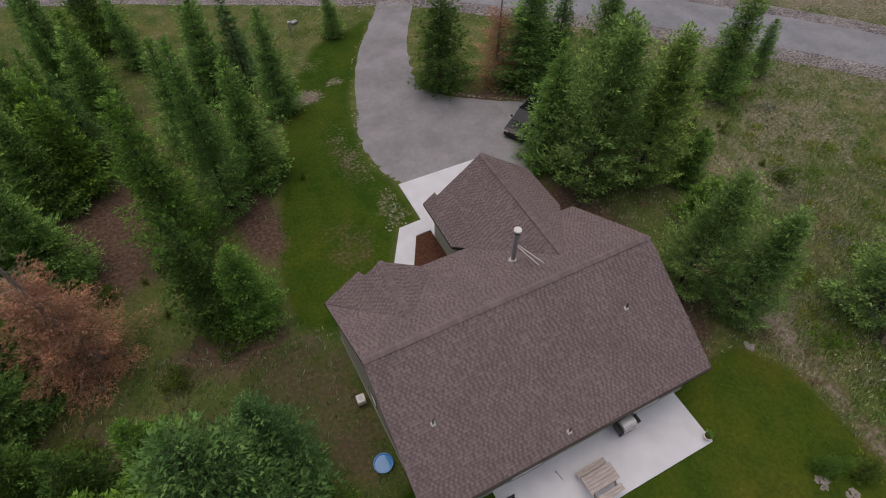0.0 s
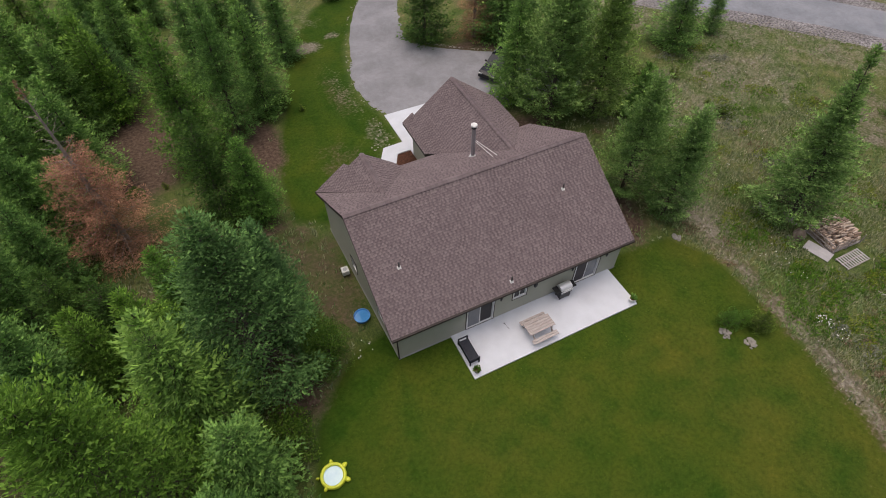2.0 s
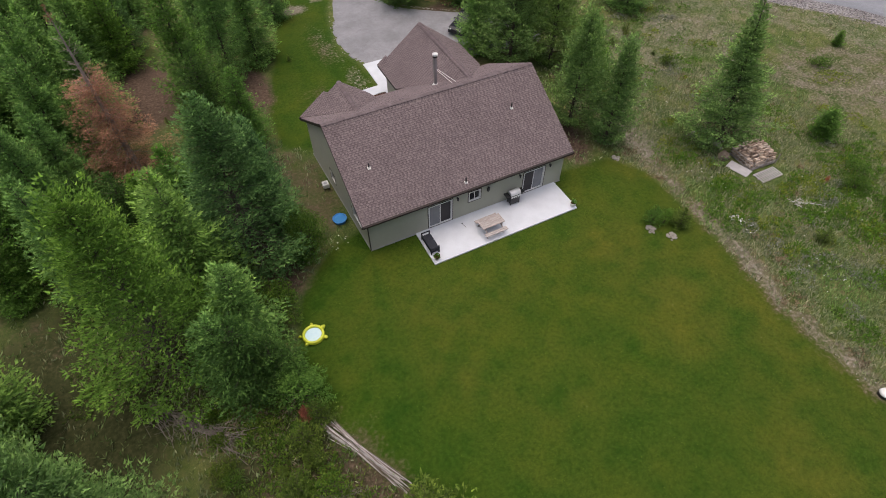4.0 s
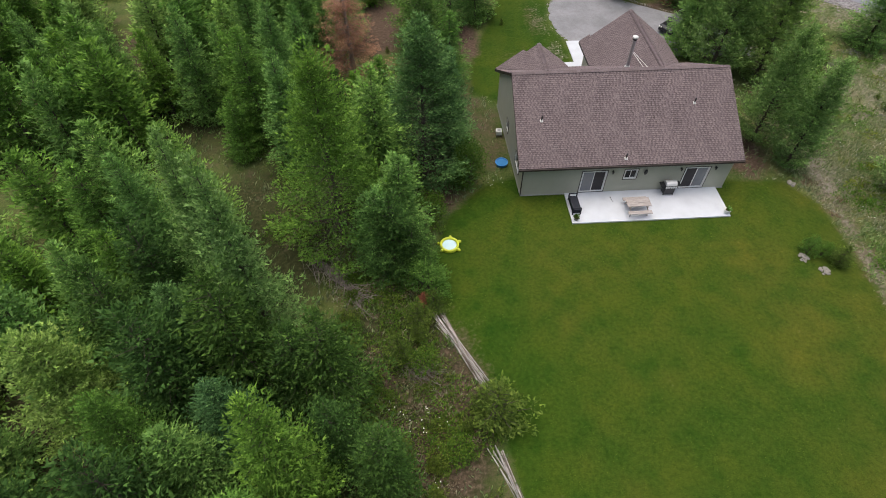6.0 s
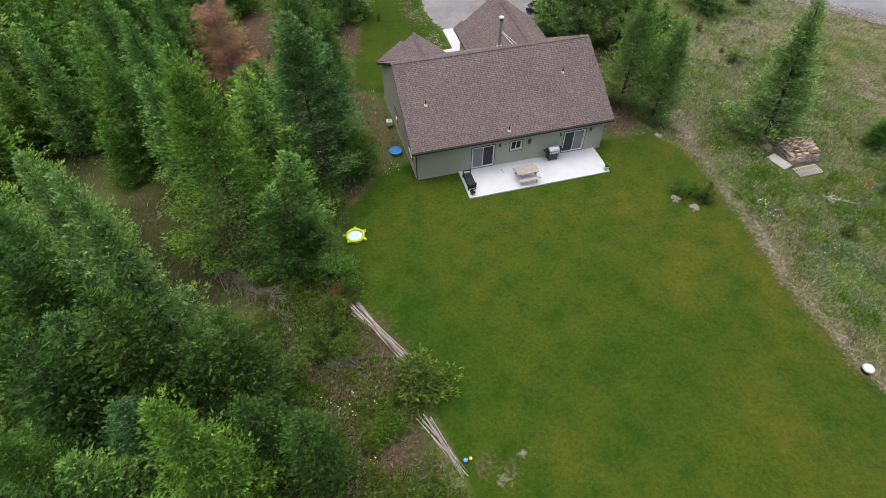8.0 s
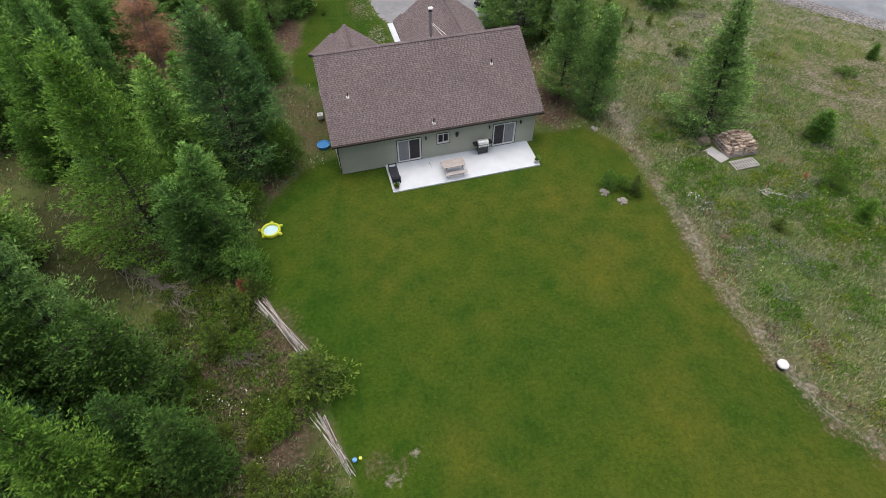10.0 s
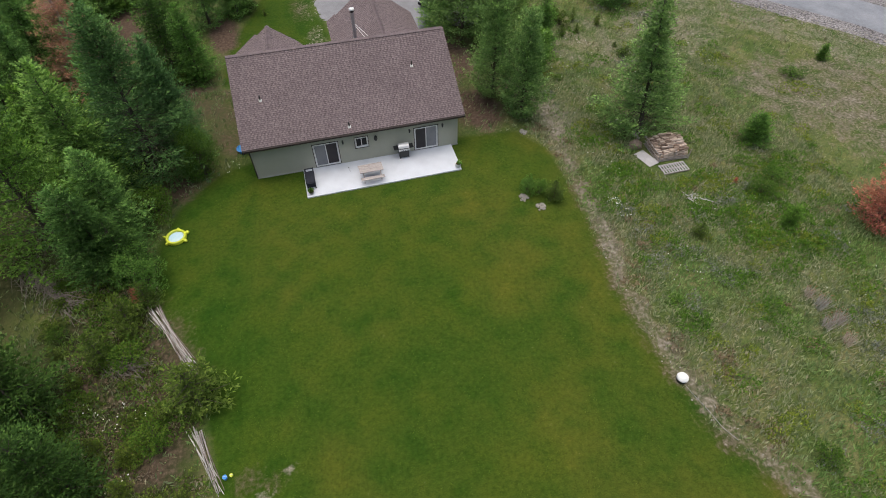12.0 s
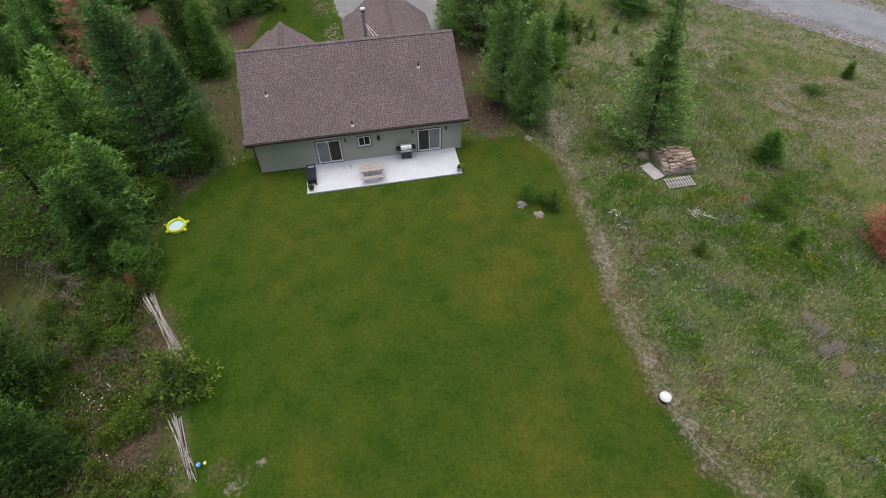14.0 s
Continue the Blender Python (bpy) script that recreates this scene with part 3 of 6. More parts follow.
def opening_unit(name, x0, x1, z0, z1, panes, label, wall="south", frame_mat=None):
    """A framed unit in an opening: dark outer trim, white frame, panes side by side."""
    unit = new(name)
    unit.parent = house
    tagged(unit, label)

    def put(bx0, bx1, d0, d1, bz0, bz1, bm):
        if wall == "south":
            box(bm, bx0, bx1, d0, d1, bz0, bz1)
        elif wall == "west":
            box(bm, d0 - 0.034 * (bx0 + bx1) / 2, d1 - 0.034 * (bx0 + bx1) / 2, bx0, bx1, bz0, bz1)
        else:
            box(bm, 14.7 - d1, 14.7 - d0, bx0, bx1, bz0, bz1)
        return bm

    def frame_ring(a0, a1, c0, c1, wdt, d0, d1):
        bm = BM()
        put(a0, a0 + wdt, d0, d1, c0, c1, bm)
        put(a1 - wdt, a1, d0, d1, c0, c1, bm)
        put(a0 + wdt, a1 - wdt, d0, d1, c1 - wdt, c1, bm)
        put(a0 + wdt, a1 - wdt, d0, d1, c0, c0 + wdt, bm)
        return bm

    part("trim", frame_ring(x0 - 0.045, x1 + 0.045, z0 - (0.045 if z0 > 0.5 else 0.0), z1 + 0.045, 0.045, -0.03, 0.02), M_TRIM, unit, "dark brown trim")
    part("frame", frame_ring(x0, x1, z0, z1, 0.085, -0.02, 0.1), M_WHITE, unit, "white vinyl frame")
    k = len(panes)
    w = (x1 - x0 - 0.15) / k
    for i, mat in enumerate(panes):
        a = x0 + 0.075 + i * w
        d = 0.03 + 0.03 * (i % 2)
        part("sash", frame_ring(a - 0.02, a + w + 0.02, z0 + 0.075, z1 - 0.075, 0.05, d - 0.012, d + 0.02), M_WHITE, unit)
        part("pane", put(a + 0.03, a + w - 0.03, d, d + 0.008, z0 + 0.125, z1 - 0.125, BM()), mat, unit)
    return unit


M_PALE_PANE = mottled("pale_pane", (0.17, 0.175, 0.185), (0.22, 0.225, 0.235), 2, 30, 0.25, 0.5)
M_SCREEN = mottled("dark_screen", (0.03, 0.026, 0.028), (0.045, 0.04, 0.042), 2, 60, 0.5, 0.3)
opening_unit("sliding_door", 4.16, 5.92, 0.12, 2.1, [M_PALE_PANE, M_SCREEN], "white-framed sliding patio door with one dark screen panel")
opening_unit("sliding_door", 11.43, 13.17, 0.12, 2.1, [M_SCREEN, M_PALE_PANE], "white-framed sliding patio door with grey glass")
opening_unit("window", 7.13, 8.06, 1.24, 2.13, [M_GLASS_DARK, M_GLASS_DARK], "small white-framed sliding window with dark trim")
opening_unit("window", 1.2, 2.7, 0.95, 2.0, [M_GLASS_DARK, M_GLASS_DARK], "white-framed window in the gable wall", "west")
opening_unit("window", RIDGE_Y, RIDGE_Y + 0.8, 1.1, 2.0, [M_GLASS_DARK], "small white-framed window in the gable wall", "west")
opening_unit("window", RIDGE_Y, RIDGE_Y + 0.9, 1.0, 2.0, [M_GLASS_DARK], "white-framed window in the gable wall", "east")
bm = BM()
box(bm, 4.57, 5.48, 10.86, 10.91, 0.09, 2.08, 0.01)
part("front_door", bm, M_TRIM, house, "dark brown front door")

for x, z in ((6.28, 2.02), (11.08, 2.05), (13.52, 2.05)):
    lamp = new("wall_lamp")
    lamp.parent = house
    bm = BM()
    box(bm, x - 0.05, x + 0.05, -0.03, 0.0, z - 0.08, z + 0.08, 0.008)
    rod(bm, (x, -0.03, z + 0.03), (x, -0.12, z + 0.06), 0.012)
    part("bracket", bm, M_BLACK, lamp)
    bm = BM()
    rod(bm, (x, -0.12, z - 0.16), (x, -0.12, z + 0.04), 0.045, 0.075)
    part("shade", bm, M_BLACK, lamp)
bm = BM()
bmesh.ops.create_uvsphere(bm, u_segments=14, v_segments=8, radius=1.0, matrix=Matrix.Translation((8.62, -0.06, 1.86)) @ Matrix.Diagonal((0.13, 0.06, 0.24, 1)))
tagged(part("wall_plaque", bm, M_BLACK), "dark oval ornament hung on the green wall", "wall decor")


# roofs: boards under, shingle courses above
ROOF_FACES = {
    "south": [(WEST, S_EAVE, south_z(S_EAVE)), (EAST, S_EAVE, south_z(S_EAVE)), (EAST, RIDGE_Y, RIDGE_Z), (WEST, RIDGE_Y, RIDGE_Z)],
    "north": [(EAST, N_EAVE, north_z(N_EAVE)), (WEST - 0.25, N_EAVE, north_z(N_EAVE)), (WEST, RIDGE_Y, RIDGE_Z), (EAST, RIDGE_Y, RIDGE_Z)],
}
G_SOUTH = RIDGE_Y + (RIDGE_Z - G_Z) / PITCH
T_SOUTH = RIDGE_Y + (RIDGE_Z - T_Z) / PITCH


def valley_y(z):
    return RIDGE_Y + (RIDGE_Z - z) / PITCH


GW, GE = 7.25, 14.75
gwz = G_Z - G_P * (G_X - GW)
ROOF_FACES["garage_west"] = [(GW, 16.05, gwz), (GW, valley_y(gwz), gwz), (G_X, G_SOUTH, G_Z), (G_X, 15.75, G_Z), (8.07, 15.72, G_Z - G_P * (G_X - 8.07)), (8.05, 16.05, G_Z - G_P * (G_X - 8.05))]
ROOF_FACES["garage_east"] = [(GE, valley_y(gwz), gwz), (GE, 15.8, gwz), (G_X, 15.75, G_Z), (G_X, G_SOUTH, G_Z)]
TW = -0.68
twz = T_Z - T_P * (T_X - TW)
ROOF_FACES["entry_west"] = [(TW, 11.45, twz), (T_X, T_SOUTH, T_Z), (T_X, 10.92, T_Z), (1.62, 10.95, T_Z - T_P * (T_X - 1.62)), (1.44, 11.42, T_Z - T_P * (T_X - 1.44))]
tez = T_Z - T_P * 2.55
ROOF_FACES["entry_east"] = [(T_X + 2.55, valley_y(tez) + 0.05, tez), (T_X + 2.0, 10.88, T_Z - T_P * 2.0), (T_X, 10.92, T_Z), (T_X, T_SOUTH, T_Z)]


def inside_uv(poly, u, v):
    c = False
    for (au, av), (bu, bv) in zip(poly, poly[1:] + poly[:1]):
        if (av > v) != (bv > v) and u < (bu - au) * (v - av) / (bv - av) + au:
            c = not c
    return c


def clip_poly(subject, clip):
    """Sutherland-Hodgman for a convex clip polygon (counterclockwise)."""
    out = subject
    for (ax, ay), (bx, by) in zip(clip, clip[1:] + clip[:1]):
        src, out = out, []
        side = lambda p: (bx - ax) * (p[1] - ay) - (by - ay) * (p[0] - ax)
        for p, q in zip(src, src[1:] + src[:1]):
            sp, sq = side(p), side(q)
            if sp >= 0:
                out.append(p)
            if (sp >= 0) != (sq >= 0):
                t = sp / (sp - sq)
                out.append((p[0] + t * (q[0] - p[0]), p[1] + t * (q[1] - p[1])))
        if not out:
            return []
    return out


def build_roofs():
    rng = random.Random(5)
    roof = {}
    for key, pts in ROOF_FACES.items():
        bm = BM()
        slab(bm, [(x, y, z - 0.012) for x, y, z in pts], THICK)
        roof[key] = part("roof", bm, M_TRIM, house, "brown shingle roof slope with dark fascia")
    return roof, rng


ROOFS, RNG = build_roofs()


def course_frame(pts, down):
    o = Vector(pts[0])
    nrm = (Vector(pts[1]) - o).cross(Vector(pts[2]) - o).normalized()
    if nrm.z < 0:
        nrm = -nrm
    v = (Vector(down) - nrm * Vector(down).dot(nrm)).normalized() * -1.0
    u = v.cross(nrm).normalized()
    return o, u, v, nrm


def shingles(key, down, single=None):
    """Courses of tabs over one roof face; those in the stretch `single` become objects of their own."""
    pts = ROOF_FACES[key]
    o, u, v, nrm = course_frame(pts, down)
    poly = [((Vector(p) - o).dot(u), (Vector(p) - o).dot(v)) for p in pts]
    area = sum(a[0] * b[1] - b[0] * a[1] for a, b in zip(poly, poly[1:] + poly[:1]))
    if area < 0:
        poly = poly[::-1]
    us, vs = [p[0] for p in poly], [p[1] for p in poly]
    tones = {M_SHINGLE: ([], [], [], []), M_SHINGLE_DARK: ([], [], [], [])}
    course, made = 0.147, 0
    k, v0 = 0, min(vs) - 0.02
    clips = [poly]
    if key not in ("south", "north", "garage_east", "entry_east"):
        clips = [[poly[i] for i in t] for t in tessellate_polygon([[Vector((*p, 0)) for p in poly]])]
        clips = [c if (c[1][0] - c[0][0]) * (c[2][1] - c[0][1]) > (c[1][1] - c[0][1]) * (c[2][0] - c[0][0]) else c[::-1] for c in clips]
    while v0 < max(vs):
        start = min(us) - 0.3 + (0.125 if k % 2 else 0.0) + RNG.uniform(-0.025, 0.025)
        x, dark = start, False
        while x < max(us):
            dark = not dark
            w = RNG.uniform(0.085, 0.115) if dark else RNG.uniform(0.125, 0.16)
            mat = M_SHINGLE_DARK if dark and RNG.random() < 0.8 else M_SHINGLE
            verts, faces, shade_bands, cuts = tones[mat]
            quad = [(x, v0), (x + w - 0.004, v0), (x + w - 0.004, v0 + course + 0.02), (x, v0 + course + 0.02)]
            whole = all(inside_uv(poly, *q) for q in quad)
            for quad in [quad] if whole else [clip_poly(quad, c) for c in clips]:
                if len(quad) < 3:
                    continue
                lift = 0.02 + (0.0 if dark else 0.006) + RNG.uniform(0, 0.002)
                top = [o + u * a + v * b + nrm * (lift * max(0.12, 1 - (b - v0) / (course * 1.15))) for a, b in quad]
                bot = [o + u * a + v * b - nrm * 0.008 for a, b in quad]
                # rises from the butt to the upper end that gets the painted shade
                shade_band = [(b - v0) / course for a, b in quad] + [0.0] * len(quad)
                c = o + u * (x + w / 2) + v * v0
                n0 = len(top)
                ring = [(i, (i + 1) % n0, n0 + (i + 1) % n0, n0 + i) for i in range(n0)]
                if single and whole and made < 300 and single(c):
                    made += 1
                    piece = raw_part("shingle", top + bot, [tuple(range(n0))] + [r[::-1] for r in ring], mat, ROOFS[key])
                    piece.data.attributes.new("shade_band", "FLOAT", "POINT").data.foreach_set("value", shade_band)
                    piece.data.attributes.new("cut", "FLOAT", "FACE").data.foreach_set("value", [0.0] + [1.0] * n0)
                else:
                    base = len(verts)
                    verts += top + bot
                    shade_bands += shade_band
                    cuts += [0.0] + [1.0] * n0
                    faces.append(tuple(base + i for i in range(n0)))
                    faces += [tuple(base + i for i in r[::-1]) for r in ring]
            x += w
        v0 += course
        k += 1
    for mat, (verts, faces, shade_bands, cuts) in tones.items():
        ob = raw_part("shingles", verts, faces, mat, ROOFS[key], "brown laminated asphalt shingles in courses")
        ob.data.attributes.new("shade_band", "FLOAT", "POINT").data.foreach_set("value", shade_bands)
        ob.data.attributes.new("cut", "FLOAT", "FACE").data.foreach_set("value", cuts)
        tagged(ob, kind="stuff")


def ridge_caps(a, b, parent):
    a, b = Vector(a), Vector(b)
    d = (b - a).normalized()
    side = Vector((-d.y, d.x, 0))
    n = int((b - a).length / 0.2)
    verts, faces = [], []
    for i in range(n):
        p = a + d * (i * 0.2)
        q = p + d * 0.24
        for c, lift in ((p, 0.094), (q, 0.05)):
            for k in (-1, 0, 1):
                w = 0.17
                verts.append(c + side * (k * w) + Vector((0, 0, lift - (0.56 * w if k else 0))))
        m = i * 6
        faces += [(m, m + 1, m + 4, m + 3), (m + 1, m + 2, m + 5, m + 4), (m, m + 2, m + 1)]
    tagged(raw_part("ridge_cap", verts, faces, M_SHINGLE, parent, "row of brown ridge cap shingles"), kind="stuff")


ridge_caps((WEST, RIDGE_Y, RIDGE_Z), (EAST, RIDGE_Y, RIDGE_Z), ROOFS["south"])
ridge_caps((G_X, G_SOUTH, G_Z), (G_X, 15.75, G_Z), ROOFS["garage_west"])
ridge_caps((T_X, T_SOUTH, T_Z), (T_X, 10.92, T_Z), ROOFS["entry_west"])

# gutter and fascia along the patio side
bm = BM()
box(bm, WEST, EAST, S_EAVE - 0.1, S_EAVE - 0.002, south_z(S_EAVE) - 0.17, south_z(S_EAVE) - 0.03, 0.015)
part("gutter", bm, M_TRIM, house, "dark brown eaves gutter")
bm = BM()
box(bm, WEST + 0.02, EAST - 0.02, S_EAVE + 0.02, -0.005, south_z(S_EAVE) - THICK - 0.05, south_z(S_EAVE) - THICK - 0.03)
part("soffit", bm, M_SOFFIT, house)

# chimney pipe with its stays
def chimney():
    x, y = 8.9, 8.49
    base = north_z(y)
    pipe = new("chimney_pipe")
    pipe.parent = house
    tagged(pipe, "tall galvanised steel stove pipe with a white cap")
    bm = BM()
    rod(bm, (x, y, base - 0.1), (x, y, 6.95), 0.125, n=20)
    for z in (5.6, 6.3):
        rod(bm, (x, y, z), (x, y, z + 0.03), 0.132, n=20)
    part("flue", bm, M_STEEL, pipe)
    bm = BM()
    rod(bm, (x, y, 6.95), (x, y, 7.1), 0.16, n=20)
    part("collar", bm, M_BLACK, pipe, "black collar")
    bm = BM()
    rod(bm, (x, y, 7.1), (x, y, 7.2), 0.2, 0.2, 20)
    rod(bm, (x, y, 7.2), (x, y, 7.26), 0.2, 0.08, 20)
    part("cap", bm, M_WHITE, pipe, "white rain cap")
    bm = BM()
    rod(bm, (x, y, base - 0.12), (x, y, base + 0.12), 0.27, 0.17, 20)
    part("flashing", bm, M_WHITE, pipe, "white flashing cone")
    for dx in (-0.0, 0.3):
        bm = BM()
        ex, ey = x + 0.62 + dx, y - 1.35
        rod(bm, (x + 0.12 * (1 if dx else 0.2), y - 0.12, 6.05), (ex, ey, north_z(ey) + 0.03), 0.02)
        part("stay", bm, M_WHITE, pipe)


chimney()
for x, y in ((1.4, 2.62), (12.18, 3.41), (6.93, 0.06)):
    vent = new("roof_vent")
    vent.parent = house
    z = south_z(y)
    bm = BM()
    box(bm, -0.1, 0.1, -0.1, 0.1, -0.005, 0.02, m=pose(x, y, z + 0.02, math.degrees(math.atan(PITCH)), 0, 0))
    rod(bm, (x, y, z), (x, y, z + 0.1), 0.09, 0.06, 14)
    part("flashing", bm, M_WHITE, vent, "white vent flashing")
    bm = BM()
    rod(bm, (x, y, z + 0.1), (x, y, z + 0.42), 0.05, n=12)
    part("pipe", bm, M_BLACK, vent, "black vent pipe")


# ---- trees ----
def sprays(pos, fwd, up, length, width, fold):
    """Diamond sprays of needles, each creased along its rib: arrays of places, directions and sizes."""
    side = np.cross(fwd, up)
    side /= np.linalg.norm(side, axis=1, keepdims=True) + 1e-9
    nrm = np.cross(side, fwd)
    L, W, F = length[:, None], width[:, None], fold[:, None]
    a = pos
    b = pos + fwd * L * 0.55 + side * W - nrm * F
    c = pos + fwd * L
    d = pos + fwd * L * 0.55 - side * W - nrm * F
    v = np.stack([a, b, c, d], 1).reshape(-1, 3)
    i = np.arange(len(pos)) * 4
    f = np.concatenate([np.stack([i, i + 1, i + 2], 1), np.stack([i, i + 2, i + 3], 1)])
    return v, f


def spikes(pos, fwd, up, length, width):
    """Slender needle sprays that taper to their tips."""
    side = np.cross(fwd, up)
    side /= np.linalg.norm(side, axis=1, keepdims=True) + 1e-9
    v = np.stack([pos - side * width[:, None], pos + side * width[:, None], pos + fwd * length[:, None]], 1).reshape(-1, 3)
    return v, np.arange(len(pos) * 3).reshape(-1, 3)


def conifer_mesh(seed, h, r, mat, spacing=0.42, count=6, droop=0.25, size=0.19, gaps=0.06, low=0.05, reach=1.3, tuft=0.36, per=20, shape=0.8, top=1.0, fluff=0.25, curl=0.18, slim=0.24, stem=1.0, bark=None):
    """Crown and trunk of a conifer h high and r wide at its skirt: staggered boughs hung with rounded tufts of needle sprays."""
    g = np.random.default_rng(seed)
    C, O, S, W = [], [], [], []
    tv, tf = [], []
    lean = g.normal(0, 0.012, 2) * h
    swell = [(g.uniform(0, 6.28), g.uniform(0.06, 0.16)), (g.uniform(0, 6.28), g.uniform(0.05, 0.12))]
    z = low * h
    while z < h * 0.975:
        u = z / h
        R = r * (1 - u) ** shape * min(1.0, 0.6 + u * 3.0) + 0.1
        n = max(4, int(count * (0.62 + 0.6 * (1 - u)) + 0.5))
        off = g.uniform(0, 6.28)
        for k in range(n):
            if g.random() < gaps:
                continue
            az = off + 6.283 * k / n + g.normal(0, 0.25)
            bulge = 1 + swell[0][1] * math.cos(az - swell[0][0] + 3 * u) + swell[1][1] * math.cos(2 * az - swell[1][0] + 9 * u)
            L = R * g.uniform(0.7, 1.18) * bulge
            rise = 0.6 * u - droop * (1 - u) + g.normal(0, 0.1)
            out = np.array([math.cos(az), math.sin(az), 0.0])
            lat = np.array([-out[1], out[0], 0.0])
            foot = np.array([lean[0] * u, lean[1] * u, z + g.normal(0, 0.3 * spacing)])
            tip = foot + out * (0.75 * L) + np.array([0, 0, rise * 0.75 * L + curl * 0.42 * L])
            q = len(tv)
            for c, rad in ((foot, 0.008 + 0.006 * L), (tip, 0.006)):
                for a in range(3):
                    ang = 2.094 * a
                    tv.append((c[0] + lat[0] * rad * math.cos(ang), c[1] + lat[1] * rad * math.cos(ang), c[2] + rad * math.sin(ang)))
            tf += [(q + a, q + (a + 1) % 3, q + 3 + (a + 1) % 3, q + 3 + a) for a in range(3)]
            if u > top and g.random() < 0.94:
                continue
            # tufts from the bough's tip inwards, in pairs past the first
            s, row = L, 0
            while s > max(0.1, L - reach):
                for side in ((0,) if row == 0 or L < 0.6 else (-1, 1)):
                    w = s / L
                    wide = side * tuft * (0.62 + 0.25 * row) * g.uniform(0.6, 1.2)
                    o = out * g.uniform(0.85, 1.1) + lat * (0.45 * side + g.normal(0, 0.12)) + np.array([0, 0, rise + 2.2 * curl * w * w - 0.12 * abs(side)])
                    C.append(foot + out * (s - g.uniform(0, 0.12)) + lat * wide + np.array([0, 0, rise * s + curl * L * w ** 3 - 0.3 * abs(wide) + g.normal(0, 0.05)]))
                    O.append(o / np.linalg.norm(o))
                    S.append(tuft * g.uniform(0.7, 1.25) * (0.55 + 0.45 * min(1, L / 1.2)) * (1.0 if row < 2 else 1.15))
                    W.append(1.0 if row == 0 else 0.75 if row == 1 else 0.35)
                s -= tuft * 1.15
                row += 1
        z += spacing * (0.6 + 0.55 * (1 - u)) * g.uniform(0.8, 1.2)
    # leader
    for u in np.linspace(0.93, 0.995, 5):
        C.append(np.array([lean[0] * u, lean[1] * u, u * h]))
        o = np.array([g.normal(0, 0.35), g.normal(0, 0.35), 1.0])
        O.append(o / np.linalg.norm(o))
        S.append(tuft * 0.5 * (1.35 - u))
        W.append(1.0 if top >= 1 else 0.0)
    C, O, S, W = np.array(C), np.array(O), np.array(S), np.array(W)
    T = len(C)
    idx = np.repeat(np.arange(T), per)
    m = len(idx)
    lat = np.cross(O, np.array([0, 0, 1.0]))
    lat /= np.linalg.norm(lat, axis=1, keepdims=True) + 1e-9
    up = np.cross(lat, O)
    e = g.normal(0, 1, (m, 3))
    e[:, 2] = np.where(g.random(m) < 0.78, np.abs(e[:, 2]), e[:, 2])
    e /= np.linalg.norm(e, axis=1, keepdims=True)
    e *= g.uniform(0.75, 1.0, (m, 1))
    o, a, b, sz = O[idx], lat[idx], up[idx], S[idx][:, None]
    P = C[idx] + sz * (o * e[:, :1] * 1.05 + a * e[:, 1:2] * 0.85 + b * e[:, 2:] * 0.36) - o * sz * 0.15
    P[:, 2] -= 0.28 * S[idx] * (e[:, 0] ** 2 + e[:, 1] ** 2)
    D = o * (0.6 + 0.5 * e[:, :1]) + a * e[:, 1:2] * 0.95 + b * (e[:, 2:] * 0.3 + 0.05) + g.normal(0, fluff, (m, 3))
    D /= np.linalg.norm(D, axis=1, keepdims=True)
    U = o * e[:, :1] * 0.6 + a * e[:, 1:2] * 0.6 + b * (e[:, 2:] * 1.2 + 0.5) + g.normal(0, 0.25, (m, 3))
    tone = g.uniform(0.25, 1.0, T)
    # painted light and new growth together: strongest on upper and outer sprays
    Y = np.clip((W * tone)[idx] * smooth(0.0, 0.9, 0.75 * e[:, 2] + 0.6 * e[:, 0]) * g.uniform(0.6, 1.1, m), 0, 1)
    Ln = size * g.uniform(0.65, 1.3, m) * (0.7 + 0.3 * np.minimum(1, S[idx] / tuft))
    keep = P[:, 2] > 0.05
    P, D, U, Ln, Y = P[keep], D[keep], U[keep], Ln[keep], Y[keep]
    v, f = spikes(P, D, U, Ln, Ln * slim * g.uniform(0.75, 1.25, len(Ln)))
    crown = mesh_of("crown", v.tolist(), f.tolist(), mat)
    crown.attributes.new("young_lit", "FLOAT", "POINT").data.foreach_set("value", np.repeat(Y, 3).astype(np.float32))
    # tapered trunk
    k = 8
    q = len(tv)
    for u, rad in ((-0.03, 1.25), (0.05, 1.0), (0.45, 0.55), (0.97, 0.06)):
        for a in range(k):
            rr = (0.011 * h + 0.015) * rad * stem
            tv.append((lean[0] * max(u, 0) + rr * math.cos(6.283 * a / k), lean[1] * max(u, 0) + rr * math.sin(6.283 * a / k), u * h))
    tf += [(q + i * k + a, q + i * k + (a + 1) % k, q + (i + 1) * k + (a + 1) % k, q + (i + 1) * k + a) for i in range(3) for a in range(k)]
    trunk = mesh_of("trunk", tv, tf, bark or M_BARK)
    return crown, trunk, h


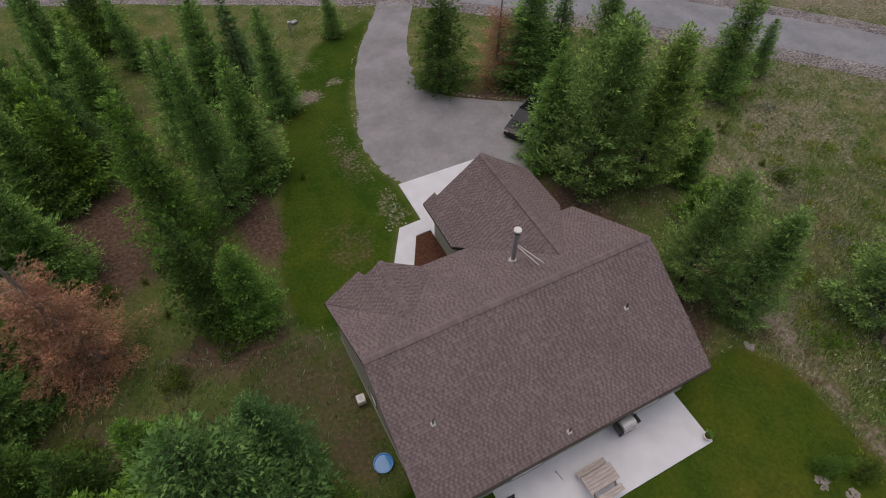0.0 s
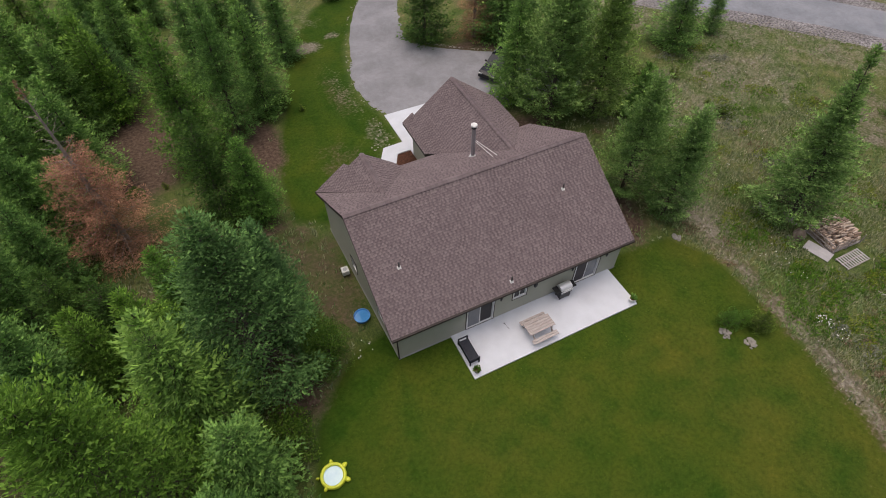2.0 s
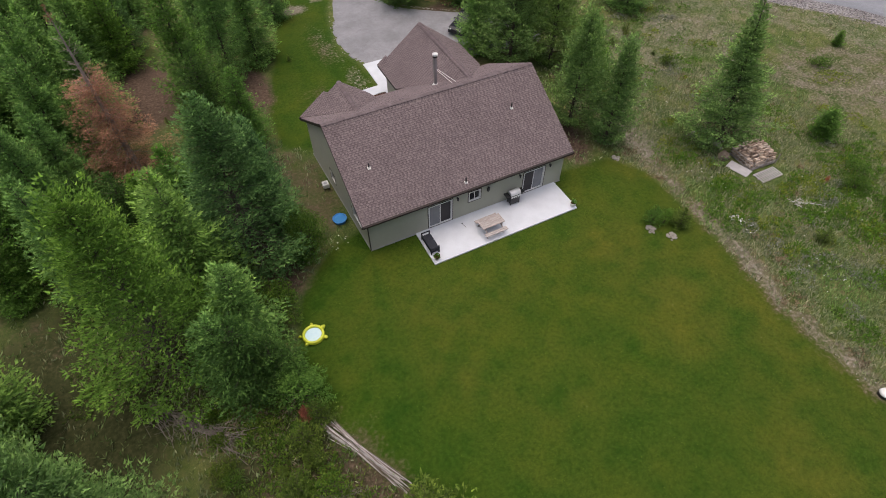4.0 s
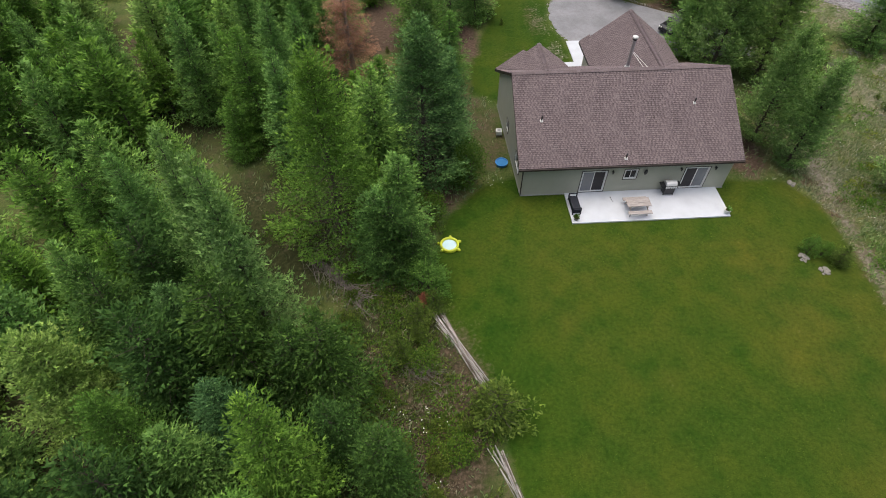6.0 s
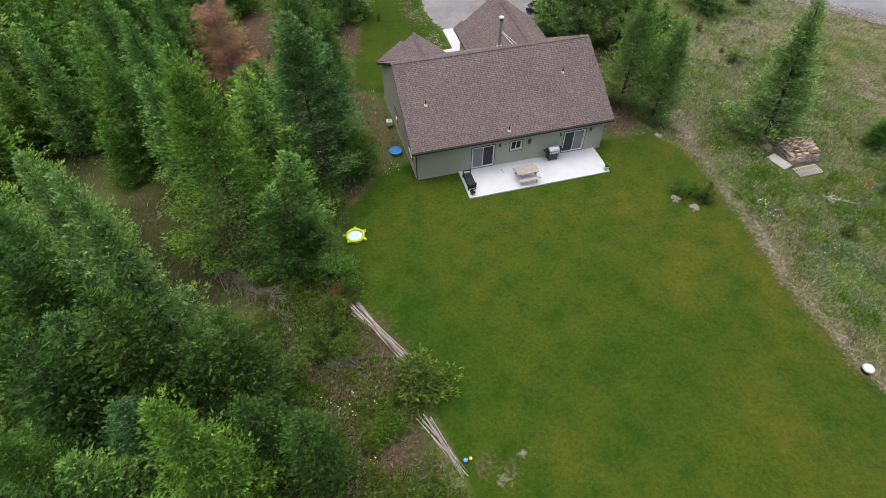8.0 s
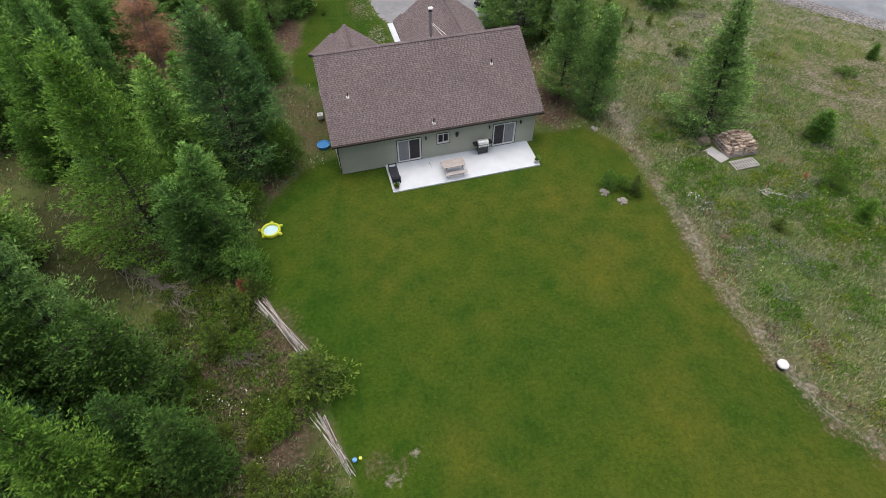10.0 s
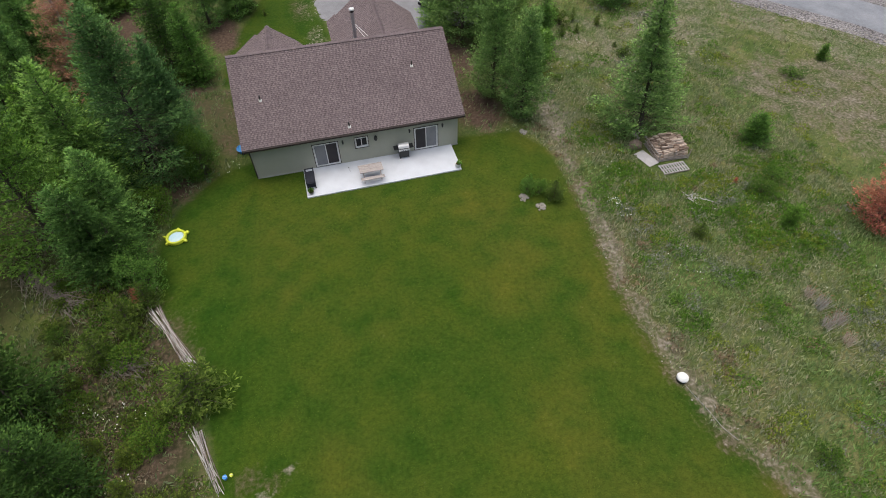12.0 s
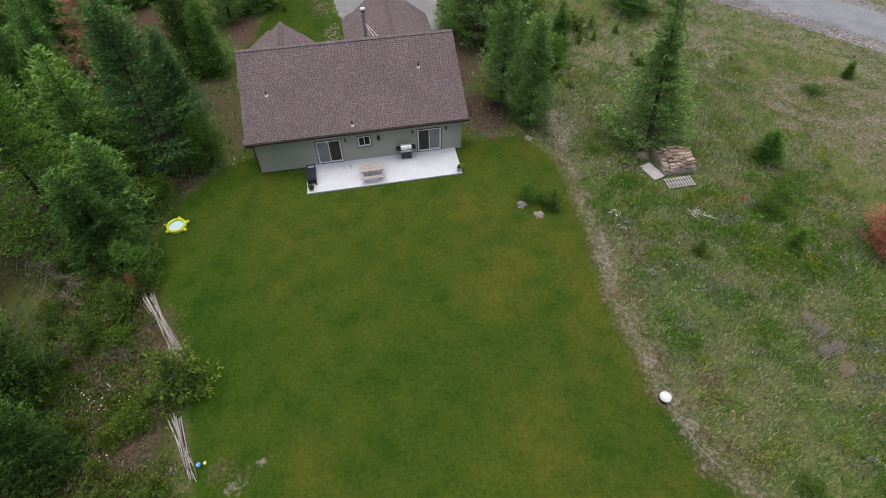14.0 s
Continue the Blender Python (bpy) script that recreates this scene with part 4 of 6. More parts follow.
def leafy_mesh(seed, h, r, mat, leaf=0.11, lobes=22, per=300):
    """A shrub or broad tree: limbs that end in lobes of single leaves."""
    g = np.random.default_rng(seed)
    tv, tf = [], []

    def limb(p0, p1, r0, r1):
        p0, p1 = Vector(p0), Vector(p1)
        d = (p1 - p0).normalized()
        a = d.orthogonal().normalized()
        b = d.cross(a)
        q = len(tv)
        for c, rad in ((p0, r0), (p1, r1)):
            for k in range(5):
                w = 6.283 * k / 5
                tv.append(tuple(c + a * (rad * math.cos(w)) + b * (rad * math.sin(w))))
        tf.extend((q + k, q + (k + 1) % 5, q + 5 + (k + 1) % 5, q + 5 + k) for k in range(5))

    P, D = [], []
    for k in range(lobes):
        az, u = 2.4 * k + g.normal(0, 0.3), (k + 0.5) / lobes
        rad = r * math.sqrt(1 - u * 0.9) * g.uniform(0.35, 0.85)
        c = np.array([rad * math.cos(az), rad * math.sin(az), h * (0.22 + 0.7 * u) * g.uniform(0.85, 1.1)])
        fork = (c[0] * 0.2, c[1] * 0.2, c[2] * 0.35)
        limb((0, 0, -0.1), fork, 0.012 * h + 0.015, 0.01 * h + 0.008)
        limb(fork, tuple(c), 0.01 * h + 0.008, 0.008)
        size = r * g.uniform(0.26, 0.46)
        d = g.normal(0, 1, (per, 3))
        d /= np.linalg.norm(d, axis=1, keepdims=True)
        q = d * (size * g.uniform(0.35, 1.0, (per, 1)) ** 0.5)
        q[:, 2] *= 0.85
        P.append(c[None] + q)
        D.append(d + g.normal(0, 0.6, (per, 3)) + np.array([[0, 0, 0.3]]))
    P, D = np.concatenate(P), np.concatenate(D)
    D /= np.linalg.norm(D, axis=1, keepdims=True)
    keep = P[:, 2] > 0.04
    P, D = P[keep], D[keep]
    Ln = leaf * g.uniform(0.6, 1.3, len(P))
    U = np.repeat(np.array([[0, 0, 1.0]]), len(P), 0) + g.normal(0, 0.5, (len(P), 3))
    v, f = sprays(P, D, U, Ln, Ln * 0.36, Ln * 0.06)
    return mesh_of("crown", v.tolist(), f.tolist(), mat), mesh_of("trunk", tv, tf, M_BARK), h


def stalk_mesh(seed):
    """A dead shrub: a fan of dry grey stems, rust leaves at their tips."""
    g = np.random.default_rng(seed)
    k = 110
    P = np.column_stack([g.normal(0, 0.2, k), g.normal(0, 0.2, k), np.zeros(k)])
    D = np.column_stack([g.normal(0.35, 0.4, k), g.normal(0.3, 0.4, k), np.ones(k)])
    D /= np.linalg.norm(D, axis=1, keepdims=True)
    L = g.uniform(0.5, 1.05, k)
    sv, sf = sprays(P, D, g.normal(0, 1, (k, 3)), L, L * 0.018, L * 0.004)
    tips = (P + D * L[:, None] * 0.9)[: k // 3] + g.normal(0, 0.05, (k // 3, 3))
    td = D[: k // 3] + g.normal(0, 0.6, (k // 3, 3))
    td /= np.linalg.norm(td, axis=1, keepdims=True)
    tl = g.uniform(0.06, 0.12, k // 3)
    cv, cf = sprays(tips, td, g.normal(0, 1, (k // 3, 3)), tl, tl * 0.3, tl * 0.05)
    return mesh_of("crown", cv.tolist(), cf.tolist(), M_RED), mesh_of("trunk", sv.tolist(), sf.tolist(), M_STALK), 1.0


SOFT = dict(count=7, droop=-0.12, shape=0.62, fluff=0.4, curl=0.3, tuft=0.34)
FAR = dict(size=0.28, spacing=0.5, count=5, tuft=0.46, per=15, reach=1.2)
KINDS = {
    "fir_a": conifer_mesh(11, 12.5, 2.9, M_FIR), "fir_b": conifer_mesh(12, 10, 2.3, M_FIR, droop=0.3), "fir_c": conifer_mesh(13, 8.2, 2.1, M_FIR, shape=0.75),
    "big_a": conifer_mesh(15, 13, 3.6, M_BLUE_FIR, count=8, droop=0.22, shape=0.72, tuft=0.4), "big_b": conifer_mesh(16, 12.5, 3.9, M_PINE, count=8, droop=0.2, shape=0.74, fluff=0.3, tuft=0.4),
    "soft_a": conifer_mesh(17, 11.5, 2.8, M_SOFT, **SOFT), "soft_b": conifer_mesh(18, 9, 2.8, M_SOFT, **SOFT), "soft_d": conifer_mesh(26, 11.5, 3.1, M_SOFT, **SOFT),
    "soft_c": conifer_mesh(25, 11, 2.9, M_BLUE_FIR, count=7, droop=0.05, shape=0.75, fluff=0.3),
    "lone": conifer_mesh(27, 12.8, 3.3, M_SOFT, count=7, droop=0.12, shape=1.3, fluff=0.35, gaps=0.1, tuft=0.33), "open": conifer_mesh(28, 13, 2.6, M_SOFT, count=6, droop=0.1, shape=0.85, fluff=0.4, gaps=0.12, tuft=0.34),
    "dusk": conifer_mesh(45, 7.5, 2.1, M_DARKFIR, shape=0.7, size=0.17, droop=0.1, fluff=0.3), "pine_a": conifer_mesh(19, 9.5, 2.3, M_PINE, size=0.17, fluff=0.32, droop=0.12), "pine_b": conifer_mesh(20, 7, 1.9, M_PINE, fluff=0.3, droop=0.15), "pine_c": conifer_mesh(21, 4, 1.4, M_PINE, size=0.15, spacing=0.3, droop=0.0, shape=0.65, tuft=0.26),
    "thin": conifer_mesh(22, 10.5, 1.9, M_BLUE_FIR, gaps=0.14, reach=0.9, per=17), "dead": conifer_mesh(23, 12, 2.9, M_RUST, gaps=0.12, droop=0.35, size=0.13, spacing=0.42, count=6, top=0.6, fluff=0.4, curl=0.1, stem=1.5, shape=0.95, reach=2.2, slim=0.11, tuft=0.33, per=42, bark=M_GREYBARK),
    "far_a": conifer_mesh(41, 9.5, 2.4, M_PINE, **FAR), "far_b": conifer_mesh(42, 7.5, 2.0, M_FIR, **FAR), "far_c": conifer_mesh(43, 8.5, 2.2, M_PINE, **FAR), "far_d": conifer_mesh(44, 8, 2.1, M_SOFT, **FAR),
    "red": conifer_mesh(24, 5, 2.3, M_RED, count=8, spacing=0.3, size=0.13, droop=-0.1, gaps=0.1, fluff=0.5, curl=0.25, slim=0.16, tuft=0.28, per=22), "bush_b": leafy_mesh(32, 2.0, 1.6, M_LEAF, leaf=0.1, lobes=15, per=230), "bush_c": leafy_mesh(33, 5.0, 2.4, M_LEAF, leaf=0.11, lobes=34, per=330),
    "stalk": stalk_mesh(36), "fern": leafy_mesh(37, 0.8, 0.7, M_YELLOWISH, leaf=0.09, lobes=8, per=110),
    "shrub": leafy_mesh(34, 1.0, 0.8, M_LEAF, leaf=0.075, lobes=11, per=120), "bush_y": leafy_mesh(35, 2.6, 1.5, M_PINE, leaf=0.1, lobes=16, per=220), "sapling": conifer_mesh(38, 2.2, 0.9, M_YELLOWISH, spacing=0.22, count=5, size=0.11, droop=-0.15, gaps=0.15, fluff=0.5, tuft=0.17, per=14),
}
WORDS = {
    "dusk": ("fir_tree", "deep green bushy fir at the edge of the scrub", "tree"),
    "fir": ("fir_tree", "dark green fir with dense layered boughs", "tree"), "big": ("fir_tree", "large broad conifer with a dense skirt of boughs", "tree"),
    "soft": ("conifer_tree", "feathery grey-green conifer with upturned boughs", "tree"), "pine": ("conifer_tree", "light green juvenile conifer", "tree"),
    "lone": ("conifer_tree", "lone leaning conifer with a dense skirt and feathery top", "tree"), "open": ("conifer_tree", "tall feathery conifer with open airy boughs", "tree"),
    "thin": ("conifer_tree", "thin conifer with sparse grey boughs", "tree"), "dead": ("dead_tree", "dead conifer with rust-brown needles and bare top", "tree"),
    "far": ("fir_tree", "green fir standing close among others in the woods", "tree"), "stalk": ("dead_shrub", "dry grey and rust-tipped dead shrub", "shrub"), "fern": ("shrub", "low yellow-green leafy shrub", "shrub"),
    "sapling": ("sapling", "feathery yellow-green conifer sapling in the scrub", "sapling"), "red": ("dead_tree", "small dead conifer with red-brown needles", "tree"), "bush": ("bush", "rounded leafy green bush", "bush"), "shrub": ("shrub", "low leafy green shrub", "shrub"),
}


def plant(kind, x, y, h=None, wide=1.0, turn=None, label="", group="", lean=(0, 0)):
    crown, trunk, full = KINDS[kind]
    name, words, cat = WORDS[kind.split("_")[0]]
    s = (h or full) / full
    tilt = pose(0, 0, 0, -lean[1], lean[0], 0)
    ob = thing(name, pose(x, y, gz(x, y) - 0.03) @ tilt @ pose(0, 0, 0, 0, 0, TREE_RNG.uniform(0, 360) if turn is None else turn) @ Matrix.Diagonal((s * wide, s * wide, s, 1)), label or words, cat, group)
    for nm, me in (("trunk", trunk), ("crown", crown)):
        c = new(nm, me)
        c.parent = ob
    return ob


TREE_RNG = random.Random(8)
PLACED = []
for row in """dusk -6.3 15.4 8.3 1.05
pine_a -4.2 14.1 6.6 1.35
pine_a -6.7 21.5 11.3 1.05
fir_a -3.6 23.8 12.4 0.85
fir_b -0.9 25.8 9.6 1.15
fir_b 2.6 32.6 8.6 1.0
thin -10.7 32.3 7.5 1.1
fir_b -13.9 28.9 9 1.2
fir_b -13.7 21.9 9 1.2
fir_c -7 44.2 6 1.0
fir_c -14.2 50 5.5 1.0
fir_c 10 41.6 4.3 1.2
dusk 15.4 30.1 8.6 1.25
dead 20 28.8 10 1.0
fir_b 22.2 27.6 10 1.45
thin 24.5 27 9 1.1
soft_a 28.1 25.5 9.5 1.0
fir_b 37.4 20.1 9.5 1.25
fir_c 43.0 21.0 5.2 1.05
fir_b 18.0 18.3 9.8 1.12
soft_d 19.3 14.8 12 1.1
soft_a 23.3 14 11.5 1.1
soft_b 22.5 18.5 10.5 1.0
soft_d 19.2 5.2 9.8 1.0
soft_a 20.6 2.3 8.7 1.05
lone 29.3 -1.4 12.8 1.15 -3 6.5
dead -12.5 15.0 12.6 1.15
big_a -6.7 2.6 12.1 1.25
soft_c -4.9 4.6 9.0 0.95
bush_c -3.6 1.4 4.0 0.85
big_b -12.3 -3.4 13.8 0.95
fir_b -9.8 0.4 10.5 1.35
fir_c -9.7 -5.2 6.4 1.3
dusk -7.7 -6.6 4.8 1.35
dusk -8.9 -6.0 6.4 1.3
fir_c -8.6 -3.2 7 1.35
bush_y -6.9 -7.9 3.0 1.0
bush_b -6.6 -1.8 2.2 1.0
open -15.4 -11.6 14.6 0.85
open -18.1 -8.5 13.4 0.8
fir_a -22 -6.5 10.5 1.0
pine_a -25.3 -5.3 9 1.3
soft_c -18.6 -12.9 8.3 1.1
dusk -13.4 -14.6 7 1.15
dusk -11.9 -14.8 8.2 1.1
dusk -9.1 -19.4 6.6 1.15
pine_a -13.1 -19.8 10.8 0.95
dusk -11.4 -18.0 6.1 1.15
pine_a -13.9 -22.3 8.6 1.1
fir_b -24.3 -10.4 8.5 1.2
soft_b -23.4 -15.6 8.6 1.1
big_b -19.5 -18.5 9 0.85
soft_c -16.3 -16.9 6.7 1.3
fir_c -17.5 -19.2 6.8 1.3
dusk -12 -23.2 7.5 1.1
dusk -8.5 -23.5 6.6 1.1
pine_a -20 -23.5 8 1.1
fir_b -27.5 -18 9 1.1
fir_b -37.9 14.7 7.5 1.2
fir_b -30.3 11.8 8 1.2
fir_b -23.9 10.6 9.4 1.1
pine_b -20.3 5.6 5.4 1.1
fir_b -16.2 4.8 9.2 1.15
dusk -15 8.6 6.5 1.1
fir_a -17.5 10.5 10 1.0
dusk -13 7.6 5.8 1.2
pine_b -9.5 6.8 7.2 1.1
pine_b -20.5 9.5 8 1.0
fir_a -20 14.8 11 0.95
fir_b -16.5 17.5 10 1.0
red 40.6 -14.3 5.2 1.1
pine_c 37.8 -4.3 2.7 1.5
bush_y 17.9 -6.3 1.5 0.75
sapling -3.7 -16.3 3.0 1.5
sapling -8.6 -12.6 2.6 1.1
sapling -7.6 -10.4 2.2 1.2
fir_c -1.8 37 8.4 1.2
thin 1.0 37.5 8 1.2
fir_b -4.5 31 9 1.1
fir_c -10 38 7.5 1.2
pine_c 24.6 9.2 3.6 1.3
pine_b 26.5 12.5 5 1.2""".splitlines():
    k, x, y, h, w, *lean = row.split()
    PLACED.append((float(x), float(y)))
    plant(k, float(x), float(y), float(h), float(w), lean=tuple(float(a) for a in lean) or (0, 0))
plant("bush_y", 18.7, -6.6, 1.4, 0.75, turn=40, label="small feathery yellow-green bush beside the stone heaps")

# the woods behind: filled where they stand close
OPEN = [(-15.3, -6.5, 3.4), (-14.3, -8.9, 2.2), (-10.5, 12, 4.0), (-10.8, 25, 4.6), (-11.5, 19, 3), (-40, 12, 4), (-36.5, 9.5, 2.5), (-18.8, 1.5, 3.2), (-17.2, -2.4, 3.2), (-21, 3.8, 2.2), (-40, 35, 4.5), (-44, 36, 5), (-37, 30, 3.5), (-35.5, 26, 3.6), (-34, 22, 3.6), (-32.3, 18.5, 3.2)]
for x0, x1, y0, y1, n in ((-46, -11, 4, 34, 74), (-36, -14, -27, -3, 32), (-36, -6, 34, 52, 20), (-14, -8, -28, -24, 3)):
    for _ in range(n * 6):
        x, y = TREE_RNG.uniform(x0, x1), TREE_RNG.uniform(y0, y1)
        if any(math.hypot(x - a, y - b) < 2.15 for a, b in PLACED) or any(math.hypot(x - a, y - b) < c for a, b, c in OPEN):
            continue
        if float(edge_distance(TRACK, np.array([x]), np.array([y]))[0]) < 2.3:
            continue
        PLACED.append((x, y))
        near = x > -24
        plant(TREE_RNG.choice(("dusk", "dusk", "fir_c", "pine_b", "dusk") if near and y < 0 else ("fir_c", "pine_b", "fir_b", "pine_a", "fir_c") if near else ("far_a", "far_a", "far_b", "far_c", "far_c", "far_c", "far_d")), x, y, TREE_RNG.uniform(6.5, 10.5), TREE_RNG.uniform(0.95, 1.25), group="trees of the woods")
        n -= 1
        if n == 0:
            break


# ---- things on the patio ----
def picnic_table(m):
    t = thing("picnic_table", m, "weathered grey wooden picnic table with two benches on the patio", "picnic table")
    for i in range(5):
        y = -0.36 + i * 0.165
        part("plank", box(BM(), -0.83, 0.83, y, y + 0.155, 0.71, 0.75, 0.008), M_WEATHERED, t)
    for s in (-1, 1):
        for k in range(2):
            y = s * (0.6 + k * 0.155)
            part("bench_plank", box(BM(), -0.83, 0.83, y - 0.07, y + 0.07, 0.42, 0.455, 0.008), M_WEATHERED, t)
    for x in (-0.6, 0.6):
        for s in (-1, 1):
            bm = BM()
            box(bm, -0.02, 0.02, -0.045, 0.045, 0.0, 0.84, 0.004, m=pose(x, s * 0.62, 0.0, s * 28, 0, 0))
            part("leg", bm, M_WEATHERED, t)
        part("crossbeam", box(BM(), x + 0.022, x + 0.06, -0.74, 0.74, 0.34, 0.42, 0.004), M_WEATHERED, t)
        part("cleat", box(BM(), x + 0.022, x + 0.06, -0.36, 0.42, 0.63, 0.708, 0.004), M_WEATHERED, t)
    return t


def grill(m):
    g = thing("gas_grill", m, "black gas grill with a stainless lid beside the wall", "grill")
    bm = BM()
    box(bm, -0.36, 0.36, -0.25, 0.25, 0.1, 0.72, 0.02)
    part("cabinet", bm, M_BLACK, g)
    bm = BM()
    box(bm, -0.4, 0.4, -0.29, 0.27, 0.72, 0.92, 0.03)
    part("firebox", bm, M_BLACK, g)
    bm = BM()
    prof = [(0.27 * math.cos(a) - 0.01, 0.92 + 0.24 * math.sin(a)) for a in np.linspace(0, math.pi, 12)]
    ends = []
    for x in (-0.39, 0.39):
        ends.append([bm.verts.new((x, y, z)) for y, z in prof])
    for a, b in zip(range(11), range(1, 12)):
        bm.faces.new((ends[0][a], ends[0][b], ends[1][b], ends[1][a]))
    bm.faces.new(ends[0][::-1])
    bm.faces.new(ends[1])
    bm.faces.new((ends[0][0], ends[1][0], ends[1][-1], ends[0][-1]))
    part("lid", bm, M_STEEL_LID, g, "brushed stainless steel lid")
    bm = BM()
    rod(bm, (-0.3, -0.33, 1.0), (0.3, -0.33, 1.0), 0.015)
    rod(bm, (-0.28, -0.33, 1.0), (-0.28, -0.26, 1.0), 0.01)
    rod(bm, (0.28, -0.33, 1.0), (0.28, -0.26, 1.0), 0.01)
    part("handle", bm, M_STEEL_LID, g)
    part("control_panel", box(BM(), -0.4, 0.4, -0.335, -0.292, 0.74, 0.88, 0.01), M_STEEL_LID, g, "stainless control panel")
    for x in (-0.26, -0.09, 0.09, 0.26):
        part("knob", rod(BM(), (x, -0.336, 0.81), (x, -0.375, 0.81), 0.025, n=12), M_BLACK, g)
    for s in (-1, 1):
        part("side_shelf", box(BM(), s * 0.56 - 0.155, s * 0.56 + 0.155, -0.24, 0.24, 0.86, 0.905, 0.015), M_BLACK, g, "black side shelf")
        for y in (-0.2, 0.2):
            part("wheel", rod(BM(), (s * 0.33 - 0.02, y, 0.055), (s * 0.33 + 0.02, y, 0.055), 0.055, n=14), M_BLACK, g)
    return g


def patio_bench(m):
    b = thing("patio_bench", m, "long dark charcoal patio bench with open arms", "bench")
    part("seat", box(BM(), -0.3, 0.3, -0.68, 0.68, 0.22, 0.42, 0.03), M_CHARCOAL, b)
    part("base_skirt", box(BM(), -0.26, 0.26, -0.64, 0.64, 0.06, 0.22, 0.01), M_CHARCOAL, b)
    part("backrest", box(BM(), -0.34, -0.27, -0.68, 0.68, 0.3, 0.6, 0.02), M_CHARCOAL, b)
    for s in (-1, 1):
        bm = BM()
        y = s * 0.72
        box(bm, -0.32, 0.3, y - 0.035, y + 0.035, 0.58, 0.64, 0.012)
        box(bm, 0.22, 0.3, y - 0.035, y + 0.035, 0.0, 0.6, 0.012)
        box(bm, -0.32, -0.24, y - 0.035, y + 0.035, 0.0, 0.6, 0.012)
        part("arm", bm, M_CHARCOAL, b)
    return b


def pot_plant(m, radius, height, mat, label, lean=0.0, leaf_mat=None, seed=3):
    p = thing("plant_pot", m, label, "plant pot")
    bm = BM()
    n = 18
    prof = [(radius * 0.72, 0), (radius * 0.95, height * 0.85), (radius, height * 0.86), (radius, height), (radius * 0.86, height), (radius * 0.8, height * 0.8)]
    rings = [[bm.verts.new((r * math.cos(6.2832 * k / n), r * math.sin(6.2832 * k / n), z)) for k in range(n)] for r, z in prof]
    for a, b in zip(rings, rings[1:]):
        for k in range(n):
            bm.faces.new((a[k], a[(k + 1) % n], b[(k + 1) % n], b[k]))
    bm.faces.new(rings[0][::-1])
    part("pot", bm, mat, p)
    bm = BM()
    rod(bm, (0, 0, height * 0.74), (0, 0, height * 0.8), radius * 0.82, n=18)
    part("soil", bm, M_MULCH, p, "dark potting soil")
    g = np.random.default_rng(seed)
    k = 90
    a = g.uniform(0, 6.283, k)
    P = np.stack([np.cos(a) * radius * 0.5 * g.random(k), np.sin(a) * radius * 0.5 * g.random(k), np.full(k, height * 0.8)], 1)
    D = np.stack([np.cos(a) * 0.7 + lean, np.sin(a) * 0.7, g.uniform(0.4, 1.2, k)], 1)
    D /= np.linalg.norm(D, axis=1, keepdims=True)
    P = P + D * g.uniform(0, 0.14, (k, 1))
    L = g.uniform(0.1, 0.2, k)
    v, f = sprays(P, D, np.repeat(np.array([[0, 0, 1.0]]), k, 0) + g.normal(0, 0.3, (k, 3)), L, L * 0.3, L * 0.1)
    raw_part("leaves", v.tolist(), f.tolist(), leaf_mat or M_LEAF, p)
    return p


M_STEEL_LID = mottled("brushed_stainless", (0.6, 0.6, 0.6), (0.74, 0.74, 0.74), 3, 80, 0.42, 0.5, 0.45)
picnic_table(pose(7.83, -1.95, 0.1, 0, 0, 1))
grill(pose(10.5, -0.42, 0.1, 0, 0, 0))
patio_bench(pose(3.6, -1.42, 0.1, 0, 0, 0))
pot_plant(pose(3.5, -2.6, 0.1), 0.19, 0.2, M_STONE, "low stone-grey pot with a small leafy plant")
pot_plant(pose(14.0, -2.62, 0.1), 0.22, 0.34, M_WHITE, "white pot with a leaning light green plant", 0.7, M_PINE, 5)
bm = BM()
rod(bm, (0, -0.22, 0.012), (0, 0.2, 0.012), 0.012)
box(bm, -0.04, 0.04, 0.2, 0.26, 0.0, 0.03, 0.004)
ob = tagged(part("garden_brush", bm, M_BLACK), "small dark brush lying on the concrete patio", "brush")
ob.matrix_world = pose(6.4, -0.85, 0.1, 0, 0, 10)


# ---- yard ----
def ring_mesh(R, r, sx=1.0, n=40, k=12, z=0.0):
    bm = BM()
    rows = []
    for i in range(n):
        a = 6.2832 * i / n
        rows.append([bm.verts.new(((R + r * math.cos(6.2832 * j / k)) * math.cos(a), (R + r * math.cos(6.2832 * j / k)) * math.sin(a), z + r * sx * math.sin(6.2832 * j / k))) for j in range(k)])
    for i in range(n):
        for j in range(k):
            bm.faces.new((rows[i][j], rows[(i + 1) % n][j], rows[(i + 1) % n][(j + 1) % k], rows[i][(j + 1) % k]))
    for f in bm.faces:
        f.smooth = True
    return bm


def lobe(bm, x, y, z, rx, ry, rz, turn=0):
    r = bmesh.ops.create_uvsphere(bm, u_segments=14, v_segments=8, radius=1.0, matrix=pose(x, y, z, 0, 0, turn) @ Matrix.Diagonal((rx, ry, rz, 1)))
    for v in r["verts"]:
        for f in v.link_faces:
            f.smooth = True


M_YELLOW = mottled("yellow_green_vinyl", (0.52, 0.58, 0.03), (0.64, 0.69, 0.06), 3, 30, 0.4, 0.5)
M_POOLIN = mottled("pale_blue_vinyl", (0.46, 0.66, 0.76), (0.6, 0.76, 0.83), 3, 30, 0.3, 0.5)
M_BLUE = mottled("blue_plastic", (0.035, 0.21, 0.55), (0.06, 0.29, 0.68), 2, 30, 0.4, 0.5)
M_WATER = mottled("shallow_blue_water", (0.055, 0.25, 0.56), (0.08, 0.3, 0.62), 2, 10, 0.06, 0.5)

